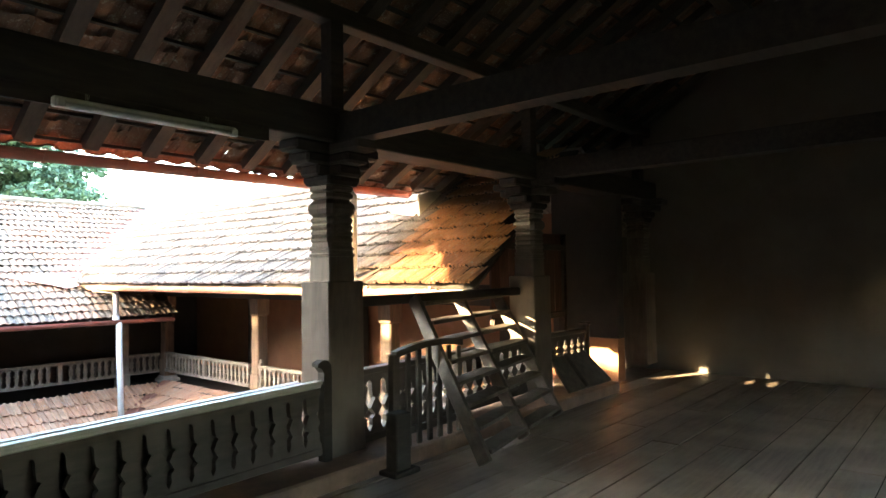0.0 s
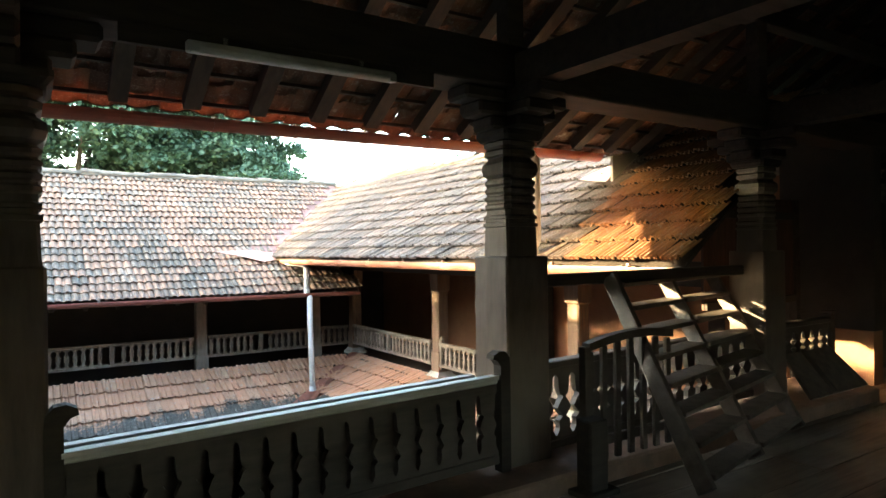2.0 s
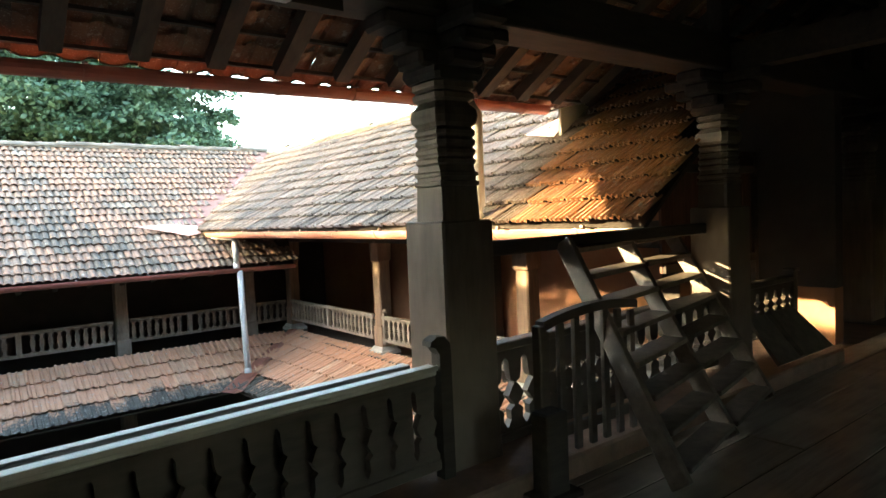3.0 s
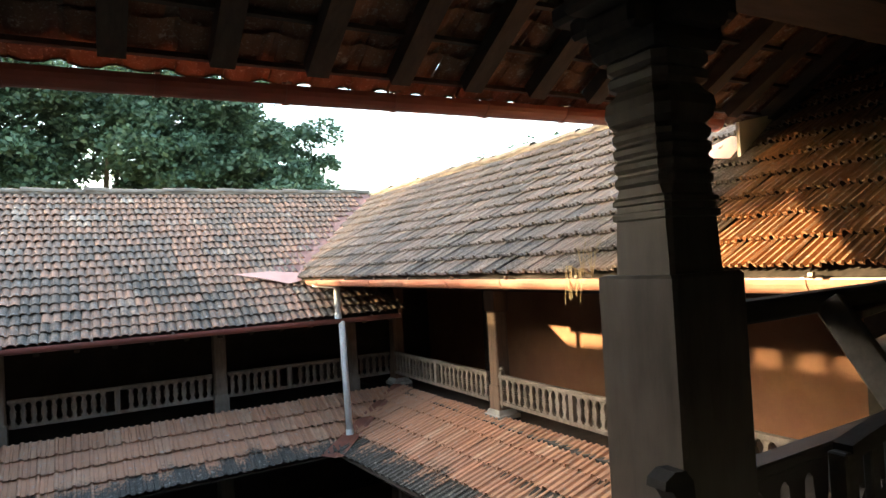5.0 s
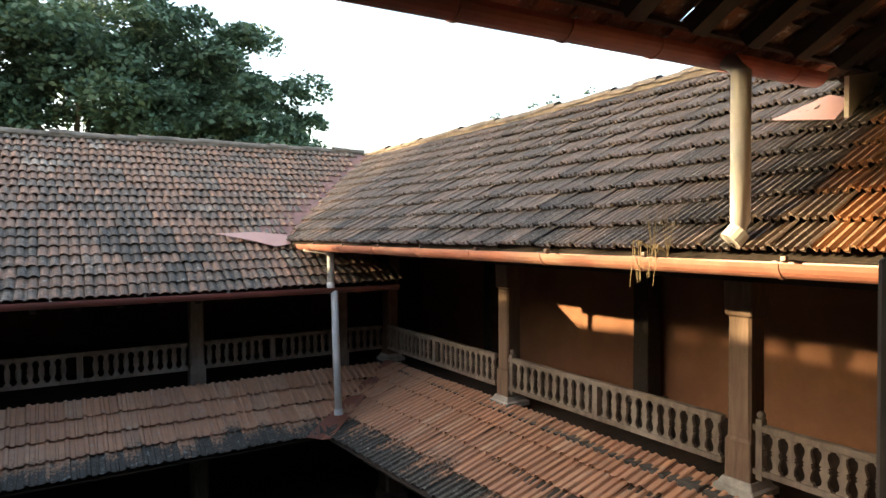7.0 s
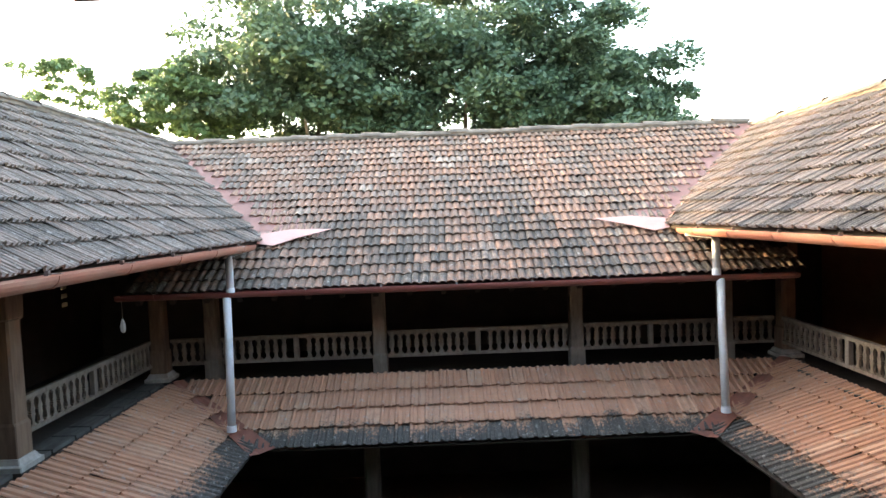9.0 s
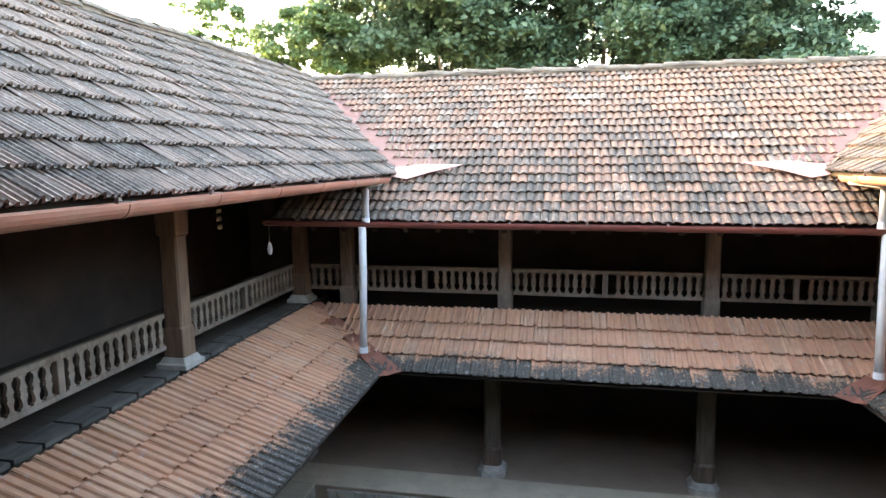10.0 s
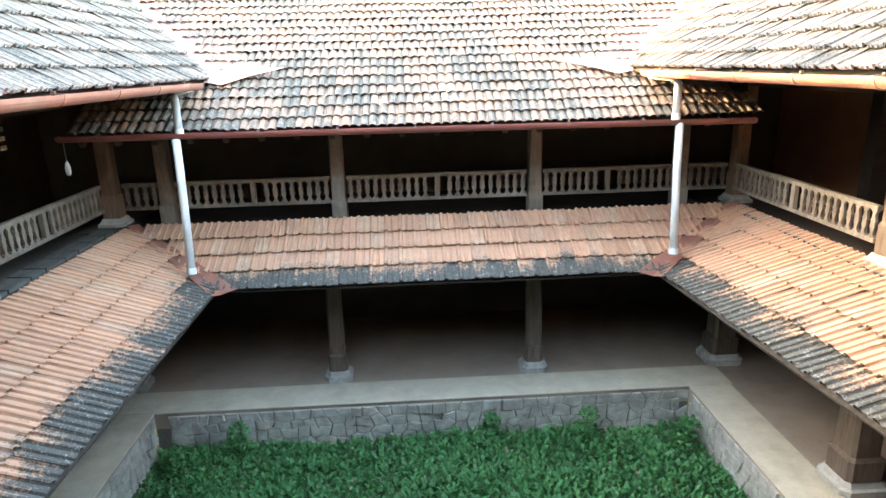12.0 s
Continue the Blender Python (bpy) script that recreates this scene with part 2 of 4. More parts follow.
# ---------------------------------------------------------------- mesh tools
def box(bm, x0, x1, y0, y1, z0, z1, bevel=0.0):
    g = bmesh.ops.create_cube(bm, size=1.0, matrix=Matrix.LocRotScale(((x0 + x1) / 2, (y0 + y1) / 2, (z0 + z1) / 2), None, (x1 - x0, y1 - y0, z1 - z0)))
    if bevel:
        es = list({e for v in g["verts"] for e in v.link_edges})
        bmesh.ops.bevel(bm, geom=es, offset=bevel, segments=1, affect="EDGES", clamp_overlap=True)
    return bm


def boxed(x0, x1, y0, y1, z0, z1, bevel=0.0):
    return box(bmesh.new(), x0, x1, y0, y1, z0, z1, bevel)


def beam(bm, a, b, w, h, up=(0, 0, 1), bevel=0.0):
    """A timber from a to b, w wide and h deep."""
    a, b = Vector(a), Vector(b)
    d = (b - a).normalized()
    s = d.cross(Vector(up)).normalized()
    u = s.cross(d).normalized()
    m = Matrix((s, d, u)).transposed().to_4x4()
    m.translation = (a + b) / 2
    g = bmesh.ops.create_cube(bm, size=1.0, matrix=m @ Matrix.Diagonal((w, (b - a).length, h, 1)))
    if bevel:
        es = list({e for v in g["verts"] for e in v.link_edges})
        bmesh.ops.bevel(bm, geom=es, offset=bevel, segments=1, affect="EDGES", clamp_overlap=True)
    return bm


def tube(bm, pts, r, seg=14, cap=True, radii=None):
    """A round bar along points."""
    pts = [Vector(p) for p in pts]
    rings = []
    for i, p in enumerate(pts):
        d = (pts[min(i + 1, len(pts) - 1)] - pts[max(i - 1, 0)]).normalized()
        s = d.cross(Vector((0.31, 0.17, 0.93)) if abs(d.z) < 0.9 else Vector((1, 0, 0))).normalized()
        u = s.cross(d)
        rr = radii[i] if radii else r
        rings.append([bm.verts.new(p + rr * (math.cos(2 * math.pi * k / seg) * s + math.sin(2 * math.pi * k / seg) * u)) for k in range(seg)])
    for a, b in zip(rings, rings[1:]):
        for k in range(seg):
            bm.faces.new((a[k], a[(k + 1) % seg], b[(k + 1) % seg], b[k]))
    if cap:
        bm.faces.new(rings[0][::-1])
        bm.faces.new(rings[-1])
    return bm


def loft_square(bm, rings, cx=0.0, cy=0.0, corner=0.0):
    """A square or octagonal turned shaft: rings of (z, half width, corner cut)."""
    prev = None
    for z, h, c in rings:
        c = min(c, h * 0.98)
        pts = [(-h + c, -h), (h - c, -h), (h, -h + c), (h, h - c), (h - c, h), (-h + c, h), (-h, h - c), (-h, -h + c)]
        ring = [bm.verts.new((cx + x, cy + y, z)) for x, y in pts]
        if prev:
            for k in range(8):
                bm.faces.new((prev[k], prev[(k + 1) % 8], ring[(k + 1) % 8], ring[k]))
        else:
            bm.faces.new(ring[::-1])
        prev = ring
    bm.faces.new(prev)
    return bm


def extrude_outline(bm, pts, y0, y1, m=None):
    """A board with the outline pts (x, z), from y0 to y1."""
    a = [bm.verts.new((x, y0, z)) for x, z in pts]
    b = [bm.verts.new((x, y1, z)) for x, z in pts]
    bm.faces.new(a)
    bm.faces.new(b[::-1])
    n = len(pts)
    for i in range(n):
        bm.faces.new((a[i], b[i], b[(i + 1) % n], a[(i + 1) % n]))
    if m:
        bmesh.ops.transform(bm, matrix=m, verts=a + b)
    return bm


def mesh_of(name, bm, material, smooth=False):
    me = bpy.data.meshes.new(name)
    bmesh.ops.recalc_face_normals(bm, faces=bm.faces)
    bm.to_mesh(me)
    bm.free()
    me.materials.append(material)
    if smooth:
        me.shade_smooth()
    return me


def part(name, bm, material, parent, label="", smooth=False):
    ob = new(name, mesh_of(name, bm, material, smooth))
    ob.parent = parent
    return tagged(ob, label)


def thing(name, label, category, at=(0, 0, 0), group="", kind=""):
    ob = new(name)
    ob.empty_display_size = 0.1
    ob.location = at
    return tagged(ob, label, category, group, kind)


def solid(name, bm, material, label, category="", kind="structure", smooth=False):
    return tagged(new(name, mesh_of(name, bm, material, smooth)), label, category, "", kind)


# ---------------------------------------------------------------- plan
XC = 0.20
P_X = (-3.92, -1.06, 1.667, 4.44, 7.30)
P_Y = 0.25
HALL_W, HALL_E, HALL_S = -9.0, 7.62, -5.8
SG_Y, SG_Z = 2.17, 2.475
E_GUT_X, W_GUT_X, GUT_Z = 3.10, -2.78, 1.29
E_POST_X, W_POST_X = 5.03, -4.52
E_WALL_X, W_WALL_X = 6.95, -6.65
E_RIDGE_X, W_RIDGE_X = 5.80, -5.45
RIDGE_Z, W_RIDGE_Z = 3.03, 3.19
N_EAVE_Y, N_EAVE_Z = 8.37, 0.68
N_RIDGE_Y, N_RIDGE_Z = 12.35, 3.10
N_POST_Y = 9.80
GAL_Z = -0.74
LOW_Z, LOW_TOP_Z = -1.41, -0.74
GND_Z = -3.36
GRASS_Z = -3.97


def wpart(name, bm, material, parent, label=""):
    """A part whose mesh is given in world coordinates."""
    ob = part(name, bm, material, parent, label)
    ob.matrix_local = parent.matrix_basis.inverted()
    return ob



# ---------------------------------------------------------------- tiled roofs
def tile_profile(n_ribs):
    """Heights across an interlocking clay tile: 1 one roll, 2 flat with ribs, 3 two round waves."""
    if n_ribs == 2:
        return [(0.0, 0.030), (0.08, 0.042), (0.19, 0.036), (0.25, 0.002), (0.47, 0.0), (0.52, 0.026), (0.62, 0.030), (0.68, 0.002), (0.94, 0.0), (1.0, 0.022)]
    if n_ribs == 4:
        return [(0.0, 0.018), (0.05, 0.026), (0.12, 0.020), (0.16, 0.0), (0.27, 0.002), (0.31, 0.018), (0.37, 0.018), (0.41, 0.0), (0.52, 0.0), (0.56, 0.018), (0.62, 0.018), (0.66, 0.0), (0.78, 0.002), (0.82, 0.018), (0.88, 0.016), (0.92, 0.0), (1.0, 0.012)]
    if n_ribs == 3:
        return [(0.0, 0.012), (0.08, 0.034), (0.22, 0.042), (0.34, 0.032), (0.44, 0.004), (0.54, 0.010), (0.62, 0.032), (0.76, 0.040), (0.88, 0.028), (1.0, 0.0)]
    return [(0.0, 0.026), (0.12, 0.036), (0.26, 0.030), (0.40, 0.008), (0.58, 0.0), (0.78, 0.002), (0.92, 0.014), (1.0, 0.022)]


def tile_arrays(w, l, n_ribs, seed, lift=0.036):
    """Vertices and faces of one tile: x across, y up the slope, z off the roof; a thick lower edge."""
    rng = random.Random(seed)
    pr = tile_profile(n_ribs)
    if n_ribs == 2:
        pr, lift = [(u, h * 0.8) for u, h in pr], lift + 0.018
    if n_ribs == 4:
        pr, lift = [(u, h * 1.35) for u, h in pr], lift + 0.010
    top = [(u * w, 0.0 + (0.016 * math.sin((u * 2 if n_ribs == 3 else u) * math.pi % math.pi) * -1), h + lift) for u, h in pr]
    mid = [(u * w, l * 1.12, h) for u, h in pr]
    low = [(u * w, 0.004, h + lift - 0.022) for u, h in pr]
    n = len(pr)
    v = low + top + mid
    f = []
    for i in range(n - 1):
        f.append((i, i + 1, n + i + 1, n + i))
        f.append((n + i, n + i + 1, 2 * n + i + 1, 2 * n + i))
    f.append((0, n, 2 * n))
    f.append((n - 1, 3 * n - 1, 2 * n - 1))
    return v, f


def tile_roof(roof, origin, along, up, length, courses, w, l, material, ribs=2, keep=None, near=None, jitter=0.006, seed=1, sag=0.0, edge=None, other=None):
    """Courses of tiles on a slope. near(p): tiles that are objects of their own; the rest is one mesh.
    edge(u): eave point and step of one course, where the eave is askew; other: (test, material) for newer tiles."""
    along, up = Vector(along).normalized(), Vector(up).normalized()
    nrm = along.cross(up).normalized()
    if nrm.z < 0:
        nrm = -nrm
    base = Matrix((along, up, nrm)).transposed().to_4x4()
    rng = random.Random(seed)
    variants = [tile_arrays(w, l, ribs, k) for k in range(3)]
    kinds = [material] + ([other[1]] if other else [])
    shared = []
    for mt in kinds:
        for v, f in variants:
            me = bpy.data.meshes.new("tile")
            me.from_pydata(v, [], f)
            me.materials.append(mt)
            shared.append(me)
    verts, faces, slots = [], [], []
    count = 0
    n_across = int(length / w)
    for r in range(courses):
        wob = rng.uniform(-0.02, 0.02) if ribs == 3 else rng.uniform(-0.004, 0.004)
        for c in range(n_across):
            u = c * w + wob
            p = Vector(origin) + along * u + up * (r * l)
            if edge:
                start, step = edge(u)
                p = start + step * r
            if keep and not keep(p + along * w * 0.5 + up * l * 0.5):
                continue
            dz = -sag * math.sin(math.pi * u / length) + rng.uniform(-1, 1) * jitter + 0.012 * noise.noise(p * 0.8)
            m = base.copy()
            m.translation = p + nrm * dz + up * rng.uniform(-jitter, jitter) * 1.5
            m = m @ Matrix.Rotation(rng.uniform(-0.012, 0.012), 4, "Z") @ Matrix.Rotation(rng.uniform(-0.015, 0.015), 4, "X")
            k = rng.randrange(3)
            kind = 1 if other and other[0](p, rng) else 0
            if near and count < 300 and near(p):
                ob = new("tile", shared[k + 3 * kind])
                ob.parent = roof
                ob.matrix_local = roof.matrix_basis.inverted() @ m
                count += 1
            else:
                b = len(verts)
                verts += [(m @ Vector(q))[:] for q in variants[k][0]]
                faces += [tuple(b + i for i in q) for q in variants[k][1]]
                slots += [kind] * len(variants[k][1])
    me = bpy.data.meshes.new("tiles")
    me.from_pydata(verts, [], faces)
    for mt in kinds:
        me.materials.append(mt)
    me.polygons.foreach_set("material_index", slots)
    ob = new("tiles", me)
    ob.parent = roof
    ob.matrix_local = roof.matrix_basis.inverted()
    tagged(ob, kind="stuff")


def slab(bm, corners, t):
    """A board with the given top corners and thickness t, hanging below them."""
    c = [Vector(p) for p in corners]
    n = (c[1] - c[0]).cross(c[2] - c[0]).normalized()
    if n.z < 0:
        n = -n
    top = [bm.verts.new(p) for p in c]
    bot = [bm.verts.new(p - n * t) for p in c]
    bm.faces.new(top)
    bm.faces.new(bot[::-1])
    for i in range(len(c)):
        j = (i + 1) % len(c)
        bm.faces.new((top[i], bot[i], bot[j], top[j]))
    return bm


def ridge_row(roof, a, b, r=0.11, step=0.33):
    """Half-round ridge tiles with mortar between."""
    a, b = Vector(a), Vector(b)
    n = int((b - a).length / step)
    d = (b - a) / n
    rng = random.Random(5)
    side = d.cross(Vector((0, 0, 1))).normalized()
    for i in range(n):
        bm = bmesh.new()
        p, q = a + d * i, a + d * (i + 1.08)
        prev = None
        sway = rng.uniform(-0.018, 0.018)
        for t, rr in ((p, r), (q, r * 0.86)):
            ring = [bm.verts.new(t + side * rr * math.cos(k * math.pi / 6) + Vector((0, 0, rr * 0.8 * math.sin(k * math.pi / 6) + rng.uniform(-0.004, 0.004) + sway))) for k in range(7)]
            if prev:
                for k in range(6):
                    bm.faces.new((prev[k], prev[k + 1], ring[k + 1], ring[k]))
            prev = ring
        wpart("ridge_tile", bm, M_RIDGE, roof)
    bm = bmesh.new()
    beam(bm, a, b, r * 1.3, 0.08)
    wpart("ridge_mortar", bm, M_RIDGE, roof)


def gutter(name, a, b, r, material, label, clips=0.9, wall=0.005, dip=0.0):
    """A half-round gutter with stop ends, joint collars and steel clips."""
    a, b = Vector(a), Vector(b)
    d = (b - a).normalized()
    s = d.cross(Vector((0, 0, 1))).normalized()
    g = thing(name, label, "gutter")
    bm = bmesh.new()

    def trough(p, q, rr, thick):
        rings = []
        for t in (p, q):
            ring = []
            for rad in (rr, rr - thick):
                row = [bm.verts.new(t + s * rad * math.cos(math.pi + k * math.pi / 10) + Vector((0, 0, rad * math.sin(math.pi + k * math.pi / 10)))) for k in range(11)]
                ring.append(row if rad == rr else row[::-1])
            rings.append(ring[0] + ring[1])
        n = len(rings[0])
        for k in range(n):
            bm.faces.new((rings[0][k], rings[0][(k + 1) % n], rings[1][(k + 1) % n], rings[1][k]))
        for ring in rings:
            for k in range(10):
                bm.faces.new((ring[k], ring[k + 1], ring[n - 2 - k], ring[n - 1 - k]))

    trough(a, b, r, wall)
    part("trough", bm, material, g, smooth=False)
    length = (b - a).length
    n = max(2, int(length / clips))
    for i in range(n):
        p = a + d * (length * (i + 0.5) / n)
        bm = bmesh.new()
        trough(p - d * 0.014, p + d * 0.014, r + 0.006, 0.006)
        part("joint_collar" if i % 2 else "strap", bm, material, g)
        bm = bmesh.new()
        beam(bm, p - s * (r + 0.012) + Vector((0, 0, 0.012)), p + s * (r + 0.012) + Vector((0, 0, 0.012)), 0.022, 0.006)
        box(bm, p.x - 0.014, p.x + 0.014, p.y - 0.014, p.y + 0.014, p.z + 0.0, p.z + 0.035)
        part("clip", bm, M_STEEL, g, "small steel gutter clip")
    for t in (a, b):
        bm = bmesh.new()
        vs = [bm.verts.new(t + s * r * math.cos(math.pi + k * math.pi / 10) + Vector((0, 0, r * math.sin(math.pi + k * math.pi / 10)))) for k in range(11)]
        bm.faces.new(vs)
        res = bmesh.ops.extrude_face_region(bm, geom=bm.faces[:])
        bmesh.ops.translate(bm, vec=d * (0.006 if t is b else -0.006), verts=[v for v in res["geom"] if isinstance(v, bmesh.types.BMVert)])
        part("stop_end", bm, material, g)
    return g


def eave_x(y, side=1):
    """The east eave runs slightly askew to its ridge."""
    return E_GUT_X + (9.4 - y) * 0.045 if side > 0 else W_GUT_X


def e_plane(x, side=1, y=9.4):
    """Height of the side roofs at x."""
    g, r = eave_x(y, side), E_RIDGE_X if side > 0 else W_RIDGE_X
    return GUT_Z + 0.03 + (x - g) / (r - g) * ((RIDGE_Z if side > 0 else W_RIDGE_Z) - GUT_Z - 0.03)


def n_plane(y):
    return N_EAVE_Z + 0.02 + (y - N_EAVE_Y) / (N_RIDGE_Y - N_EAVE_Y) * (N_RIDGE_Z - N_EAVE_Z - 0.02)


def build_side_roof(side):
    gx, rx = (E_GUT_X, E_RIDGE_X) if side > 0 else (W_GUT_X, W_RIDGE_X)
    rz = RIDGE_Z if side > 0 else W_RIDGE_Z
    word = "east" if side > 0 else "west"
    roof = thing("tiled_roof", "weathered grey-brown clay tile roof over the %s gallery" % word, "roof", (rx, 6, rz))
    y0 = 0.32 if side > 0 else 0.95
    dx = rx - gx
    slope = Vector((dx, 0, rz - GUT_Z - 0.03))
    l = slope.length / 11
    near = (lambda p: p.y < 4.6) if side > 0 else (lambda p: 3.0 < p.y < 7.6)

    def edge(u):
        start = Vector((eave_x(y0 + u, side), y0 + u, GUT_Z + 0.03))
        return start, (Vector((rx, y0 + u, rz)) - start) / 11

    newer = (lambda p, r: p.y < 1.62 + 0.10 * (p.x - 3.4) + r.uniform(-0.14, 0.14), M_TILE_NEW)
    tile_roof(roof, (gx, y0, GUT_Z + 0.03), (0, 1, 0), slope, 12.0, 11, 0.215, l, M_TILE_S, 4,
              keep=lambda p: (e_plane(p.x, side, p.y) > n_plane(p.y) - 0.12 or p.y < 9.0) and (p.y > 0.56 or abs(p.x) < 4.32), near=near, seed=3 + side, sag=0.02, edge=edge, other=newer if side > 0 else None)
    ridge_row(roof, (rx, max(y0, 0.9), rz + 0.03), (rx, 12.5, rz + 0.03), 0.10)
    bm = bmesh.new()
    slab(bm, [(eave_x(y0, side) + 0.05 * side, y0 + 0.03, GUT_Z - 0.01), (rx, y0 + 0.03, rz - 0.03), (rx, 12.3, rz - 0.03), (gx + 0.05 * side, 9.3, GUT_Z - 0.01)], 0.03)
    wpart("roof_boarding", bm, M_DARK, roof)
    bm = bmesh.new()
    ox = rx + side * 2.7
    slab(bm, [(rx, y0, rz - 0.01), (ox, y0, 1.5), (ox, 14.0, 1.5), (rx, 14.0, rz - 0.01)], 0.05)
    wpart("outer_slope", bm, M_TILE_S, roof)
    for i in range(22):
        y = y0 + 0.2 + i * 0.4
        bm = bmesh.new()
        beam(bm, (eave_x(y, side) + 0.30 * side, y, GUT_Z + 0.06), (rx, y, rz - 0.12), 0.07, 0.10)
        wpart("rafter", bm, M_DARK, roof)


def build_north_roof():
    roof = thing("tiled_roof", "old clay tile roof mottled orange, pale and black", "roof", (XC, N_RIDGE_Y, N_RIDGE_Z))
    slope = Vector((0, N_RIDGE_Y - N_EAVE_Y, N_RIDGE_Z - N_EAVE_Z - 0.02))
    y_low = N_EAVE_Y + (GUT_Z - N_EAVE_Z) / (N_RIDGE_Z - N_EAVE_Z) * (N_RIDGE_Y - N_EAVE_Y)

    def n_keep(p):
        """Tiles stop short of the metal valleys in a ragged line."""
        if p.y < y_low + 0.12:
            return -4.42 < p.x < 4.5
        gx, rx, side = (E_GUT_X, E_RIDGE_X, 1) if p.x > 0 else (W_GUT_X, W_RIDGE_X, -1)
        t = (p.y - y_low) / (N_RIDGE_Y - y_low)
        return side * (gx + (rx - gx) * t - p.x) > (0.22 - 0.14 * t if side > 0 else 0.44 - 0.26 * t) + 0.13 * noise.noise(p * 2.3)

    l = slope.length / 20
    tile_roof(roof, (-5.50, N_EAVE_Y, N_EAVE_Z + 0.02), (1, 0, 0), slope, 11.3, 20, 0.235, l, M_TILE_N, 3,
              keep=n_keep,
              near=lambda p: -2.4 < p.x < 2.8, seed=9, sag=0.03)
    ridge_row(roof, (-5.3, N_RIDGE_Y, N_RIDGE_Z + 0.03), (5.75, N_RIDGE_Y, N_RIDGE_Z + 0.03), 0.10)
    bm = bmesh.new()
    slab(bm, [(-4.4, N_EAVE_Y + 0.05, N_EAVE_Z - 0.02), (4.5, N_EAVE_Y + 0.05, N_EAVE_Z - 0.02), (5.8, N_RIDGE_Y, N_RIDGE_Z - 0.04), (-5.4, N_RIDGE_Y, N_RIDGE_Z - 0.04)], 0.03)
    wpart("roof_boarding", bm, M_DARK, roof)
    bm = bmesh.new()
    slab(bm, [(-5.5, N_RIDGE_Y, N_RIDGE_Z - 0.02), (5.9, N_RIDGE_Y, N_RIDGE_Z - 0.02), (5.9, 15.6, 1.2), (-5.5, 15.6, 1.2)], 0.05)
    wpart("outer_slope", bm, M_TILE_N, roof)
    for i in range(20):
        x = -4.2 + i * 0.45
        bm = bmesh.new()
        beam(bm, (x, N_EAVE_Y + 0.04, N_EAVE_Z - 0.09), (x, N_RIDGE_Y, N_RIDGE_Z - 0.12), 0.07, 0.10)
        wpart("rafter", bm, M_DARK, roof)
    # sheet-metal valleys
    for side, gx, rx in ((1, E_GUT_X, E_RIDGE_X), (-1, W_GUT_X, W_RIDGE_X)):
        v = thing("valley_flashing", "pink painted sheet metal valley between two tiled roofs", "flashing", (gx, 9.4, 1.3))
        bm = bmesh.new()
        rng = random.Random(side + 4)
        n = 9
        rows = []
        for i in range(n + 1):
            t = i / n
            x = gx + (rx - gx) * t
            y = y_low + (N_RIDGE_Y - y_low) * t
            wN = 0.62 - 0.22 * t if side > 0 else 0.92 - 0.42 * t
            c = Vector((x, y, n_plane(y) + 0.03))
            a = Vector((x - side * wN, y + 0.04, n_plane(y + 0.04) + 0.012))
            e = Vector((x + side * 0.02, y - 0.10, e_plane(x + side * 0.02, side) + 0.045))
            rows.append([bm.verts.new(p) for p in (a, c, e)])
        for p, q in zip(rows, rows[1:]):
            for k in range(2):
                bm.faces.new((p[k], p[k + 1], q[k + 1], q[k]))
        bmesh.ops.solidify(bm, geom=bm.faces[:], thickness=0.006)
        wpart("sheet", bm, M_FLASH, v)
        bm = bmesh.new()
        tip = [(gx - side * 1.02, y_low + 0.07), (gx - side * 0.42, y_low + 0.10), (gx + side * 0.02, y_low + 0.02), (gx + side * 0.03, y_low - 0.20), (gx - side * 0.22, y_low - 0.26), (gx - side * 0.55, y_low - 0.10)]
        slab(bm, [(x, y, n_plane(y) + 0.105) for x, y in tip], 0.006)
        wpart("apron", bm, M_FLASH, v)


